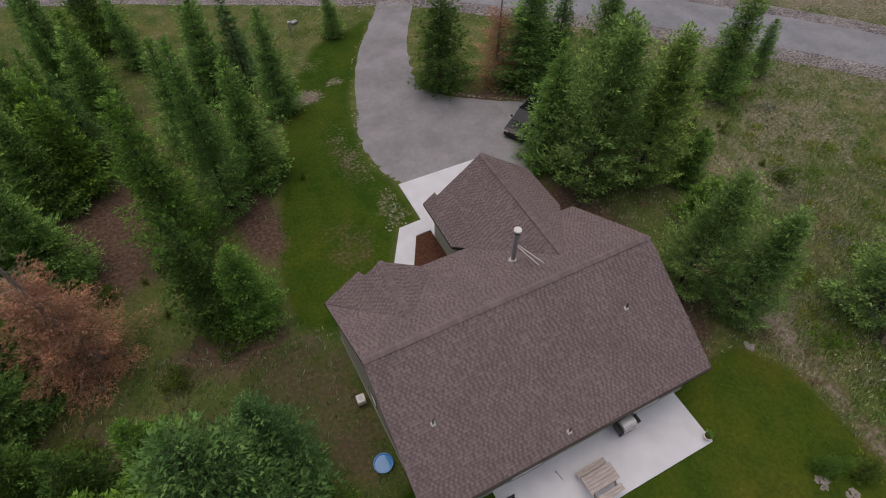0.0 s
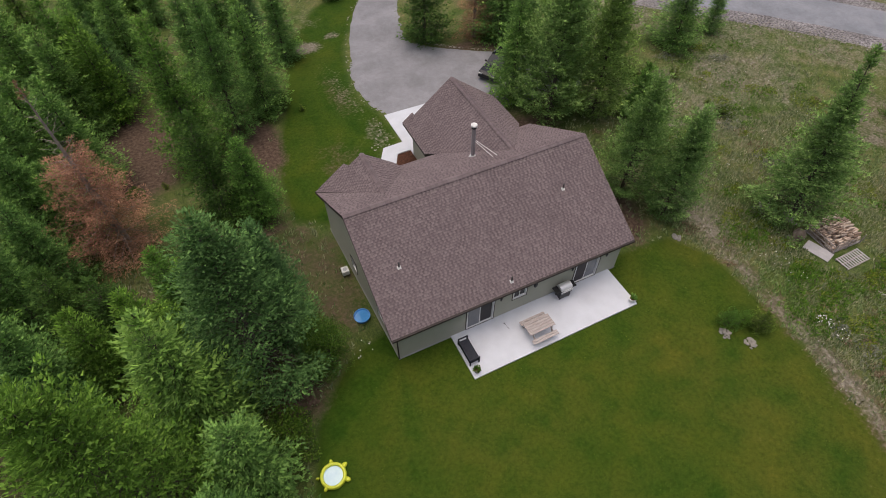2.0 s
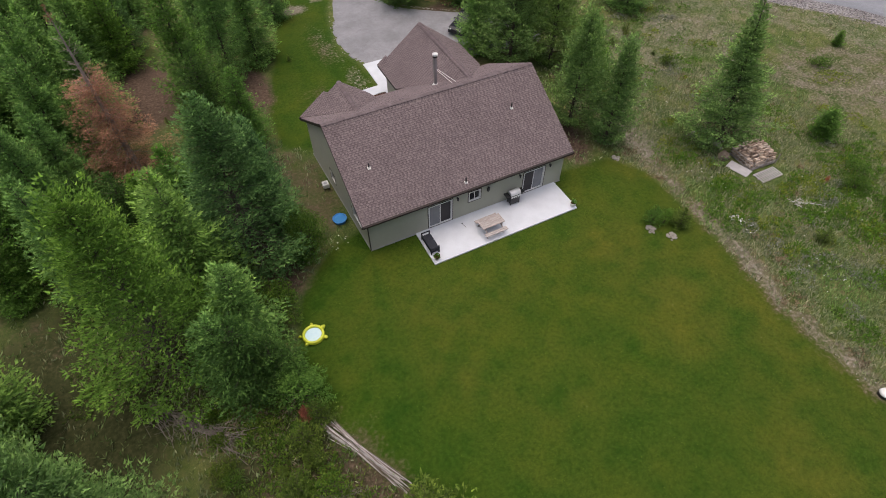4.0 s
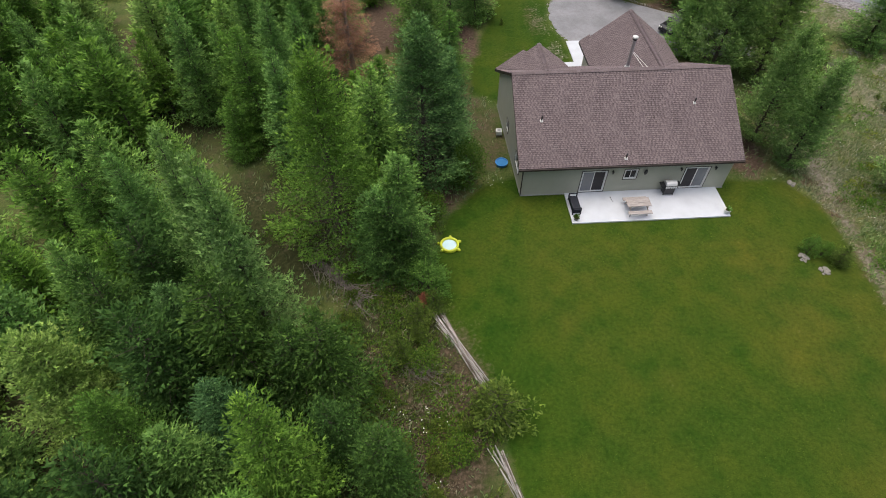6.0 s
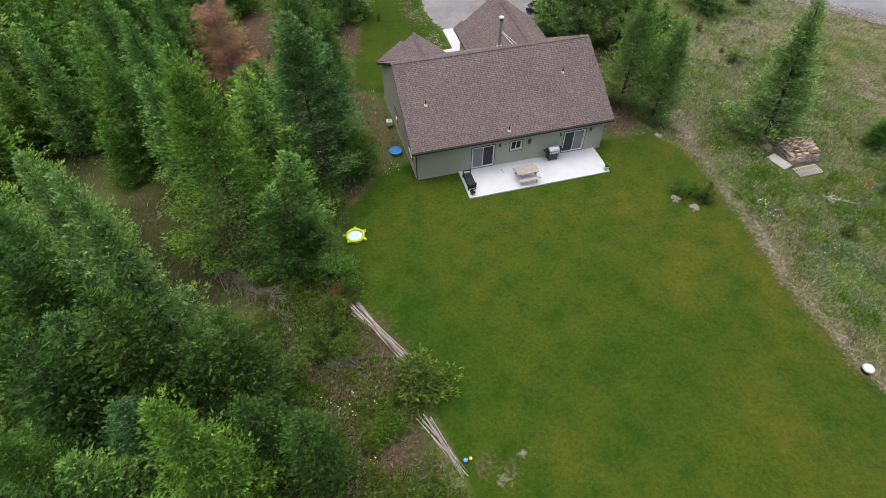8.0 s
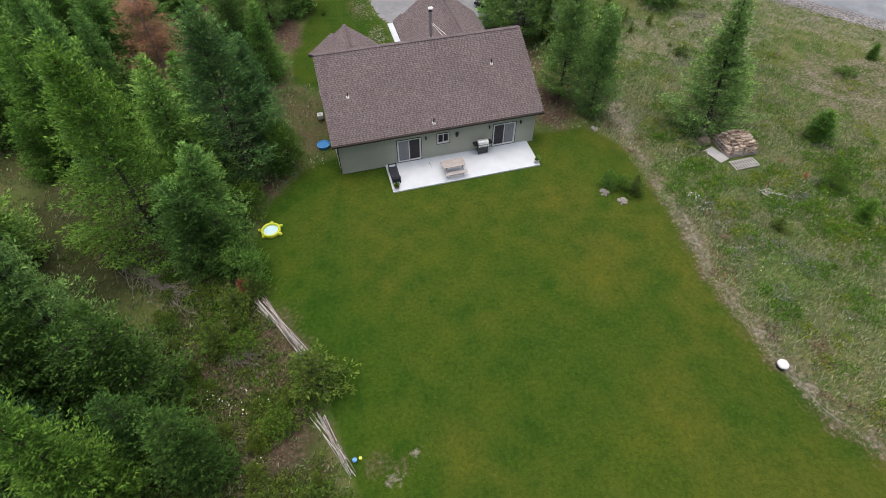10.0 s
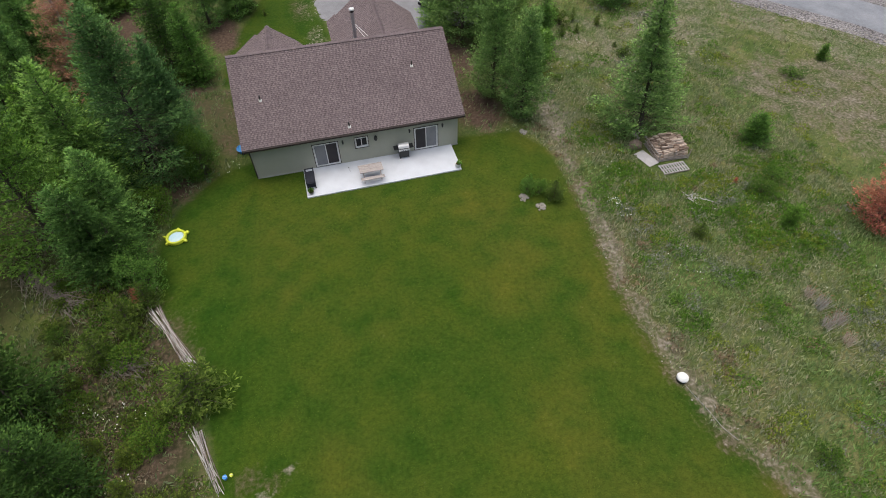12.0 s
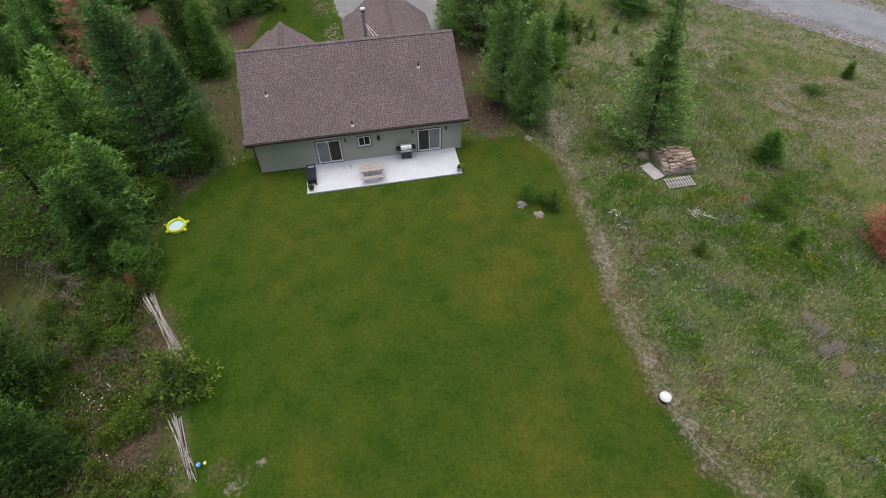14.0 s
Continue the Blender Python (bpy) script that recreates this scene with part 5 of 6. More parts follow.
pool = thing("inflatable_pool", pose(-5.35, -4.42, gz(-5.35, -4.42)) @ Matrix.Diagonal((0.8, 0.8, 0.9, 1)), "round yellow-green inflatable paddling pool with stubby lobes", "paddling pool")
for z, R in ((0.085, 0.7), (0.2, 0.695)):
    part("ring", ring_mesh(R, 0.105, 0.95, z=z), M_YELLOW, pool)
part("floor", rod(BM(), (0, 0, 0.02), (0, 0, 0.13), 0.63, n=32), M_POOLIN, pool, "pale blue-white pool floor")
for a, r, s in ((82, 0.86, 0.12), (22, 0.88, 0.15), (-38, 0.9, 0.15), (-140, 0.86, 0.11), (165, 0.95, 0.09)):
    bm = BM()
    lobe(bm, r * math.cos(radians(a)), r * math.sin(radians(a)), 0.14, s * 1.35, s, 0.13, a)
    part("lobe", bm, M_YELLOW, pool)

pool = thing("wading_pool", pose(-0.92, 3.45, gz(-0.92, 3.5)) @ Matrix.Diagonal((0.84, 0.84, 0.9, 1)), "small round blue plastic wading pool on dry grass", "wading pool")
bm = BM()
n = 36
prof = [(0.48, 0.0), (0.54, 0.28), (0.585, 0.285), (0.585, 0.305), (0.52, 0.305), (0.465, 0.02)]
rings = [[bm.verts.new((r * math.cos(6.2832 * k / n), r * math.sin(6.2832 * k / n), z)) for k in range(n)] for r, z in prof]
for a, b in zip(rings, rings[1:]):
    for k in range(n):
        bm.faces.new((a[k], a[(k + 1) % n], b[(k + 1) % n], b[k]))
bm.faces.new(rings[0][::-1])
bm.faces.new(rings[-1])
part("shell", bm, M_BLUE, pool)
part("water", rod(BM(), (0, 0, 0.2), (0, 0, 0.235), 0.503, n=36), M_WATER, pool, "clear shallow water")

hv = thing("outdoor_unit", pose(-0.72, 6.88, gz(-0.7, 6.9), 0, 0, -2), "small white outdoor unit on a dark stand by the wall", "outdoor unit")
part("case", box(BM(), -0.22, 0.22, -0.24, 0.24, 0.22, 0.56, 0.03), M_WHITE, hv)
part("fan_grille", rod(BM(), (0, 0, 0.56), (0, 0, 0.575), 0.13, n=20), M_STEEL, hv, "grey fan grille")
for x in (-0.18, 0.18):
    for y in (-0.2, 0.2):
        part("leg", box(BM(), x - 0.025, x + 0.025, y - 0.025, y + 0.025, 0.0, 0.22), M_BLACK, hv)


def stone_mesh(seed, sx, sy, sz, fine=2):
    bm = BM()
    bmesh.ops.create_icosphere(bm, subdivisions=fine, radius=1.0)
    for v in bm.verts:
        d = 1 + 0.28 * noise.noise(v.co * 1.3 + Vector((seed * 7.1, 0, 0))) + 0.12 * noise.noise(v.co * 3.1 + Vector((0, seed, 0)))
        v.co = Vector((v.co.x * sx * d, v.co.y * sy * d, max(-0.35, v.co.z) * sz * d))
    return bm


STONES, PEBBLES = [], []
for i in range(5):
    bm = stone_mesh(i + 1, 1.0, 0.8, 0.6)
    me = bpy.data.meshes.new("stone")
    bm.to_mesh(me)
    bm.free()
    me.materials.append(M_STONE)
    STONES.append(me)
    bm = stone_mesh(i + 11, 1.0, 0.8, 0.6, 1)
    PEBBLES.append(([tuple(v.co) for v in bm.verts], [tuple(v.index for v in f.verts) for f in bm.faces]))
    bm.free()
S_RNG = random.Random(4)


def stone_heap(x, y, r, count, label, size=0.16):
    h = thing("stone_heap", pose(x, y, gz(x, y)), label, "stones")
    for k in range(count):
        a, d = S_RNG.uniform(0, 6.283), r * math.sqrt(S_RNG.random())
        ob = new("stone", S_RNG.choice(STONES))
        ob.parent = h
        s = size * S_RNG.uniform(0.6, 1.2)
        ob.matrix_local = pose(d * math.cos(a), d * math.sin(a), s * 0.2 + 0.14 * max(0, 1 - d / r), 0, 0, S_RNG.uniform(0, 360)) @ Matrix.Diagonal((s, s, s, 1))


stone_heap(17.5, -6.75, 0.32, 26, "small heap of pale stones beside a bush", 0.1)
stone_heap(18.35, -7.85, 0.32, 24, "small heap of pale stones on the lawn", 0.1)
stone_heap(20.1, 0.25, 0.22, 5, "few pale stones at the lawn's edge")
stone_heap(29.3, -1.6, 0.6, 14, "loose brown-grey stones under the conifer", 0.2)
stone_heap(28.4, 0.1, 0.4, 8, "loose pale stones in the grass", 0.16)


def scatter_stones(name, places, lo, hi, label):
    verts, faces = [], []
    for x, y in places:
        s, a = S_RNG.uniform(lo, hi), S_RNG.uniform(0, 6.283)
        b, polys = S_RNG.choice(PEBBLES)
        q = len(verts)
        z = gz(x, y)
        verts += [(x + s * (vx * math.cos(a) - vy * math.sin(a)), y + s * (vx * math.sin(a) + vy * math.cos(a)), z + s * vz * 0.8 + s * 0.15 + 0.03) for vx, vy, vz in b]
        faces += [tuple(q + i for i in p) for p in polys]
    tagged(raw_part(name, verts, faces, M_STONE), label, "stones", kind="stuff")


def along(line, n, spread):
    out = []
    for _ in range(n):
        i = S_RNG.randrange(len(line) - 1)
        t = S_RNG.random()
        (ax, ay), (bx, by) = line[i], line[i + 1]
        out.append((ax + (bx - ax) * t + S_RNG.gauss(0, spread), ay + (by - ay) * t + S_RNG.gauss(0, spread)))
    return out


scatter_stones("edge_stones", along([(14.3, 43.3), (10.5, 37.6), (8.2, 32.2), (6.8, 27.2), (6.65, 23.7), (7.4, 20.9)], 60, 0.14) + along([(14.9, 29.45), (17.7, 27.25), (21.6, 25.15)], 90, 0.08) + along([(7.3, 20.8), (6.2, 18), (5.4, 16.6)], 34, 0.4), 0.03, 0.085, "pale stones along the driveway's edge")
scatter_stones("strip_stones", along(STRIP, 110, 0.4), 0.02, 0.06, "small pale stones on the bare strip")
scatter_stones("verge_stones", along([(p[0] - 3.9, p[1] - 4.2) for p in ROAD[1:9]], 800, 0.8), 0.05, 0.15, "grey stones along the road's verge")


def pole_stack(x0, y0, x1, y1, count, half, label):
    d = Vector((x1 - x0, y1 - y0, 0))
    L = d.length
    a = math.degrees(math.atan2(d.y, d.x))
    s = thing("pole_stack", pose(x0, y0, gz(x0, y0), 0, 0, a), label, "pole stack")
    for k in range(count):
        bm = BM()
        lv = k % 3
        r = S_RNG.uniform(0.02, 0.036)
        y = S_RNG.uniform(-half, half) * (0.75 - 0.15 * lv)
        st, en = S_RNG.uniform(-0.3, 0.5), L + S_RNG.uniform(-0.9, 0.35)
        sk = (0.55, -0.35, 0.1)[lv] * half + S_RNG.gauss(0, 0.3 * half)
        rod(bm, (st, y - sk, r + 0.09 * lv), (en, y + sk, r + 0.09 * lv + S_RNG.uniform(-0.01, 0.02)), r, r * 0.6, 7)
        part("pole", bm, S_RNG.choice((M_POLE, M_WEATHERED, M_PALEPOLE, M_DARKPOLE, M_DARKPOLE)), s)
    return s


M_PALEPOLE = mottled("bleached_poles", (0.4, 0.38, 0.365), (0.66, 0.64, 0.62), 4, 40, 0.85, 0.15)
M_DARKPOLE = mottled("bark_brown_poles", (0.1, 0.08, 0.065), (0.26, 0.22, 0.19), 4, 40, 0.9, 0.15)
pole_stack(-6.3, -9.85, -3.95, -14.55, 24, 0.36, "long stack of peeled grey-white poles beside the lawn")
pole_stack(-3.78, -17.9, -2.72, -21.2, 15, 0.27, "narrow stack of weathered poles beside the lawn")


def brush_pile(x0, y0, x1, y1, n, spread, label, rmax=0.035, mat=None):
    s = thing("brush_pile", pose(0, 0, 0), label, "brush pile")
    bm = BM()
    for _ in range(n):
        t = S_RNG.random()
        x, y = x0 + (x1 - x0) * t + S_RNG.gauss(0, spread), y0 + (y1 - y0) * t + S_RNG.gauss(0, spread)
        a = math.atan2(y1 - y0, x1 - x0) + S_RNG.gauss(0, 0.35)
        L = S_RNG.uniform(0.6, 2.0)
        z = gz(x, y) + S_RNG.uniform(0.03, 0.3)
        r = S_RNG.uniform(0.012, rmax)
        p, q = Vector((x, y, z)), Vector((x + L * math.cos(a), y + L * math.sin(a), max(gz(x, y) + 0.02, z + S_RNG.gauss(0, 0.12))))
        rod(bm, p, q, r, r * 0.5, 5)
        for _k in range(2):
            u = p.lerp(q, S_RNG.uniform(0.3, 0.9))
            rod(bm, u, u + Vector((S_RNG.gauss(0, 0.3), S_RNG.gauss(0, 0.3), abs(S_RNG.gauss(0, 0.12)))), r * 0.5, r * 0.2, 4)
    tagged(part("brushwood", bm, mat or M_BRANCH, s), kind="stuff")


M_BRANCH = mottled("grey_dead_branches", (0.11, 0.09, 0.078), (0.3, 0.265, 0.235), 3, 30, 0.9, 0.15)
brush_pile(-14.7, -4.4, -11.2, -8.3, 120, 0.2, "long heap of grey dead branches on bare soil")
brush_pile(-8.6, -12.8, -7.3, -13.5, 45, 0.35, "heap of dark dead branches in the scrub", 0.025)
brush_pile(29.0, -8.7, 29.5, -9.2, 7, 0.2, "few pale dead branches in the meadow", 0.045, M_PALEPOLE)


def firewood():
    ox, oy = 30.2, -3.95
    m = pose(ox, oy, gz(ox, oy), 0, 0, -3) @ Matrix.Diagonal((0.92, 0.92, 0.96, 1))
    s = thing("firewood_stack", m, "stack of split pale firewood on slatted pallets", "firewood stack")
    logs = []
    for i in range(5):
        bm = BM()
        a, b, c = S_RNG.uniform(0.1, 0.155), S_RNG.uniform(0.1, 0.14), S_RNG.uniform(0.36, 0.42)
        pts = [(-a / 2, 0), (a / 2, S_RNG.uniform(0, 0.02)), (a / 2 * S_RNG.uniform(0.5, 0.95), b), (-a / 2 * S_RNG.uniform(0.6, 1), b * S_RNG.uniform(0.8, 1))]
        e = [[bm.verts.new((x, y, z)) for x, z in pts] for y in (-c / 2, c / 2)]
        bm.faces.new(e[0][::-1])
        bm.faces.new(e[1])
        for k in range(4):
            bm.faces.new((e[0][k], e[0][(k + 1) % 4], e[1][(k + 1) % 4], e[1][k]))
        bmesh.ops.recalc_face_normals(bm, faces=bm.faces)
        me = bpy.data.meshes.new("log")
        bm.to_mesh(me)
        bm.free()
        me.materials.append(M_SPLIT)
        logs.append(me)
    part("pallet", box(BM(), -1.28, 1.28, -1.2, 1.2, 0.0, 0.12), M_WEATHERED, s)
    for col in range(6):
        x = -1.06 + col * 0.424
        for k in range(16):
            y = -1.1 + k * 0.146
            top = int(8.4 - 0.03 * (k - 8) ** 2 - 0.28 * (col - 3) ** 2 - (1.0 if k < 6 and col < 2 else 0) + S_RNG.uniform(-0.7, 0.7))
            for z in range(top):
                if 0 < col < 5 and 0 < k < 15 and z < top - 2:
                    continue
                ob = new("log", S_RNG.choice(logs))
                ob.parent = s
                ob.matrix_local = pose(x + S_RNG.gauss(0, 0.03), y + S_RNG.gauss(0, 0.01), 0.13 + z * 0.136, S_RNG.gauss(0, 4), S_RNG.gauss(0, 4), 90 + 180 * S_RNG.randint(0, 1) + S_RNG.gauss(0, 6))
    for k in range(6):
        if k < 3:
            part("slat", box(BM(), -1.32, 1.32, -1.27, -1.235, 0.06 + k * 0.13, 0.11 + k * 0.13), M_WEATHERED, s)
        if k % 2 == 0:
            part("slat", box(BM(), -1.4, -1.36, -1.2, 1.2, 0.06 + k * 0.16, 0.11 + k * 0.16), M_WEATHERED, s)
    for x, y in ((-1.34, -1.3), (0, -1.3), (1.34, -1.3)):
        part("stake", box(BM(), x - 0.03, x + 0.03, y - 0.03, y + 0.03, 0.0, 0.95), M_WEATHERED, s)
    p = thing("pallet", pose(29.7, -5.98, gz(29.7, -6) + 0.02, 0, 0, 0), "flat grey slatted pallet lying in the grass", "pallet")
    for k in range(10):
        part("slat", box(BM(), -1.0 + k * 0.215, -0.9 + k * 0.215, -0.5, 0.5, 0.1, 0.125, 0.004), M_BOARD, p)
    for y in (-0.45, 0, 0.45):
        part("runner", box(BM(), -1.02, 1.06, y - 0.03, y + 0.03, 0.0, 0.1), M_WEATHERED, p)
    b = part("board", box(BM(), -0.48, 0.48, -0.85, 0.85, 0.0, 0.035, 0.006), M_BOARD)
    b.matrix_world = pose(28.25, -4.5, gz(28.2, -4.45) + 0.05, 0, 0, 16)
    tagged(b, "pale grey weathered plywood board lying in the grass", "board")
    bm = stone_mesh(9, 0.5, 0.42, 0.5)
    b = part("stump", bm, M_STUMP)
    b.matrix_world = pose(28.15, -3.0, gz(28.1, -3) + 0.14)
    tagged(b, "rough brown tree stump beside the firewood", "stump")


M_BOARD = mottled("grey_plywood", (0.36, 0.34, 0.34), (0.5, 0.48, 0.48), 2, 20, 0.85, 0.2)
M_STUMP = mottled("stump_wood", (0.13, 0.09, 0.065), (0.32, 0.26, 0.21), 4, 25, 0.95, 0.1, relief=0.02)
m_, n_, l_, b_ = material("split_wood", 0.85, 0.2)
c_ = ramp(n_, l_, piece_random(n_, l_), ((0.0, (0.2, 0.135, 0.1)), (0.35, (0.46, 0.35, 0.27)), (1.0, (0.7, 0.59, 0.5))))
c_ = blend(n_, l_, 0.5, c_, ramp(n_, l_, noise_tex(n_, l_, 25, 3, stretch=(1, 0.15, 1)), ((0.3, (0.6, 0.55, 0.5)), (0.7, (1.2, 1.2, 1.2)))), "MULTIPLY")
l_.new(c_, b_.inputs["Base Color"])
M_SPLIT = m_
firewood()

# white lidded tub with its cord
tub = thing("feed_tub", pose(20.85, -21.6, gz(20.85, -21.6)), "white rounded lidded tub at the lawn's edge", "tub")
part("body", rod(BM(), (0, 0, 0.0), (0, 0, 0.26), 0.27, 0.3, 22), M_BLACK, tub, "dark tub body")
part("lid", rod(rod(BM(), (0, 0, 0.26), (0, 0, 0.34), 0.31, 0.29, 22), (0, 0, 0.34), (0, 0, 0.4), 0.29, 0.18, 22), M_WHITE, tub, "white domed lid")
bm = BM()
cord = [(20.9, -21.95), (21.05, -22.6), (21.3, -23.4), (21.5, -24.4), (21.9, -25.2)]
for (ax, ay), (bx, by) in zip(cord, cord[1:]):
    rod(bm, (ax, ay, gz(ax, ay) + 0.03), (bx, by, gz(bx, by) + 0.03), 0.014, n=6)
tagged(part("cord", bm, M_POLE), "thin pale cord lying along the lawn's edge", "cord")

for x, y, r, mat, label in ((-2.4, -20.66, 0.11, M_BLUE, "small blue plastic bucket beside the poles"), (-2.12, -20.62, 0.08, M_YELLOW, "small yellow plastic pail on bare soil")):
    b = thing("bucket", pose(x, y, gz(x, y)), label, "bucket")
    part("shell", rod(BM(), (0, 0, 0), (0, 0, 1.9 * r), r * 0.8, r, 16), mat, b)
    bm = BM()
    for k in range(10):
        a0, a1 = math.pi * k / 10, math.pi * (k + 1) / 10
        rod(bm, (r * math.cos(a0), 0, 1.9 * r + r * 0.6 * math.sin(a0)), (r * math.cos(a1), 0, 1.9 * r + r * 0.6 * math.sin(a1)), 0.006, n=5)
    part("handle", bm, M_WHITE, b)
b = thing("barrel", pose(55.0, -1.4, gz(55, -1.4)), "black barrel standing in the dry field", "barrel")
part("shell", rod(BM(), (0, 0, 0), (0, 0, 0.85), 0.3, 0.3, 20), M_BLACK, b)
part("rim", ring_mesh(0.3, 0.02, n=20, k=6, z=0.85), M_BLACK, b)

mb = thing("mailbox", pose(6.5, 43.3, gz(6.5, 43.3), 0, 0, 20), "grey metal mailbox on a pale wooden post", "mailbox")
part("post", box(BM(), -0.06, 0.06, -0.06, 0.06, -0.2, 1.35, 0.01), M_POLE, mb)
part("arm", box(BM(), 0.0, 0.75, -0.04, 0.04, 0.9, 0.98), M_POLE, mb)
bm = BM()
box(bm, 0.25, 0.85, -0.22, 0.22, 0.98, 1.32, 0.08)
part("box", bm, M_STEEL, mb)
part("door", box(BM(), 0.851, 0.87, -0.18, 0.18, 1.0, 1.28, 0.005), M_BLACK, mb, "dark mailbox door")
bm = BM()
lobe(bm, 0, 0, 1.42, 0.14, 0.14, 0.1)
part("cap", bm, M_WHITE, mb, "white post cap")


def car(m):
    c = thing("car", m, "black sport utility car parked on the gravel beside trees", "car")
    bm = BM()
    secs = [(-2.25, 0.55, 0.75, 0.78), (-2.1, 0.3, 0.98, 0.86), (-1.2, 0.28, 1.05, 0.92), (0.9, 0.28, 1.02, 0.92), (1.9, 0.3, 0.92, 0.88), (2.2, 0.4, 0.78, 0.78)]
    rows = []
    for y, z0, z1, hw in secs:
        rows.append([bm.verts.new(p) for p in ((-hw, y, z0), (-hw, y, z1 - 0.12), (-hw + 0.1, y, z1), (hw - 0.1, y, z1), (hw, y, z1 - 0.12), (hw, y, z0))])
    for a, b in zip(rows, rows[1:]):
        for k in range(6):
            bm.faces.new((a[k], a[(k + 1) % 6], b[(k + 1) % 6], b[k]))
    bm.faces.new(rows[0])
    bm.faces.new(rows[-1][::-1])
    part("body", bm, M_CAR, c)
    bm = BM()
    lo = [(-0.82, -2.0, 1.02), (0.82, -2.0, 1.02), (0.82, 1.0, 1.02), (-0.82, 1.0, 1.02)]
    hi = [(-0.66, -1.75, 1.62), (0.66, -1.75, 1.62), (0.66, 0.2, 1.64), (-0.66, 0.2, 1.64)]
    vs = [bm.verts.new(p) for p in lo + hi]
    for k in range(4):
        bm.faces.new((vs[k], vs[(k + 1) % 4], vs[4 + (k + 1) % 4], vs[4 + k]))
    bm.faces.new(vs[4:])
    part("cabin_glass", bm, M_GLASS_DARK, c, "dark tinted windows")
    part("roof", box(BM(), -0.68, 0.68, -1.78, 0.22, 1.62, 1.68, 0.025), M_CAR, c)
    for x in (-0.6, 0.6):
        part("roof_rail", rod(BM(), (x, -1.6, 1.72), (x, 0.0, 1.72), 0.02), M_STEEL, c)
        part("headlight", box(BM(), x - 0.17, x + 0.17, 2.1, 2.2, 0.66, 0.8, 0.02), M_WHITE, c, "clear headlight")
    for x in (-0.86, 0.86):
        for y in (-1.4, 1.4):
            w = part("wheel", rod(BM(), (x - 0.11, y, 0.35), (x + 0.11, y, 0.35), 0.35, n=22), M_BLACK, c, "black tyre")
            s = 1 if x > 0 else -1
            part("rim", rod(BM(), (x + s * 0.11, y, 0.35), (x + s * 0.122, y, 0.35), 0.24, n=18), M_STEEL_LID, w, "bright alloy rim")
        part("mirror", box(BM(), x * 1.13 - 0.09, x * 1.13 + 0.09, 0.62, 0.74, 1.02, 1.14, 0.03), M_CAR, c)
    return c


M_CAR = mottled("black_car_paint", (0.008, 0.009, 0.012), (0.014, 0.015, 0.018), 1, 10, 0.15, 0.35)
car(pose(19.1, 22.4, gz(19.1, 22.4) + 0.03, 0, 0, 120))


def shed(m):
    s = thing("shed", m, "white-walled outbuilding with a red-brown roof in the woods", "shed")
    part("wall", box(BM(), -7, 0, 0, 0.15, -0.3, 2.6), M_WHITE, s)
    part("wall", box(BM(), -0.15, 0, 0.15, 6, -0.3, 2.6), M_WHITE, s)
    part("wall", box(BM(), -7, -6.85, 0.15, 6, -0.3, 2.6), M_WHITE, s)
    part("wall", box(BM(), -6.85, -0.15, 5.85, 6, -0.3, 2.6), M_WHITE, s)
    for a, b in ((-0.5, 3.0), (6.5, 3.0)):
        bm = BM()
        slab(bm, [(-7.4, a, 2.55), (0.4, a, 2.55), (0.4, b, 4.3), (-7.4, b, 4.3)], 0.1)
        part("roof", bm, M_REDROOF, s, "red-brown metal roof")
    for x in (-7, -0.15):
        bm = BM()
        vs = [bm.verts.new((x + d, y, z)) for d in (0, 0.15) for y, z in ((0, 2.6), (6, 2.6), (3.0, 4.1))]
        bm.faces.new(vs[:3])
        bm.faces.new(vs[3:])
        for k in range(3):
            bm.faces.new((vs[k], vs[(k + 1) % 3], vs[3 + (k + 1) % 3], vs[3 + k]))
        part("gable", bm, M_WHITE, s)
    part("door", box(BM(), -3.4, -2.5, -0.04, 0.0, 0.02, 2.05, 0.01), M_TRIM, s)


M_REDROOF = mottled("red_brown_metal", (0.13, 0.05, 0.045), (0.19, 0.08, 0.07), 2, 20, 0.5, 0.3)
shed(pose(-38.9, 33.0, 0, 0, 0, 8) @ Matrix.Diagonal((1, 1, 0.52, 1)))


# ---- rough growth ----
def tufts(name, n, boxes, keep, lo, hi, mat, label, blades=3, lean=(0.35, 0.25)):
    """Loose clumps of long grass blades."""
    g = np.random.default_rng(len(name) * 7 + n)
    P = []
    for x0, x1, y0, y1, share in boxes:
        k = int(n * share)
        x, y = g.uniform(x0, x1, k), g.uniform(y0, y1, k)
        ok = g.random(k) < keep(x, y)
        P.append(np.stack([x[ok], y[ok]], 1))
    P = np.concatenate(P)
    P = np.repeat(P, blades, 0) + g.normal(0, 0.07, (len(P) * blades, 2))
    m = len(P)
    pos = np.column_stack([P, ground_z(P[:, 0], P[:, 1]) - 0.01])
    D = np.column_stack([g.normal(lean[0], 0.5, m), g.normal(lean[1], 0.5, m), g.uniform(0.5, 1.1, m)])
    D /= np.linalg.norm(D, axis=1, keepdims=True)
    L = g.uniform(lo, hi, m)
    v, f = sprays(pos, D, g.normal(0, 1, (m, 3)), L, L * g.uniform(0.07, 0.14, m), L * 0.02)
    tagged(raw_part(name, v.tolist(), f.tolist(), mat), label, "grass", kind="stuff")


def not_hard(x, y):
    drive = inside([(6.6, 20), (6.6, 28), (8.2, 33), (14.4, 44), (20.5, 45), (14.4, 32), (22, 25.5), (26, 22), (26, 17), (14, 10), (5, 10), (4, 15)], x, y)
    road = edge_distance(ROAD, x, y) < 6.2
    return (~drive) & (~road)


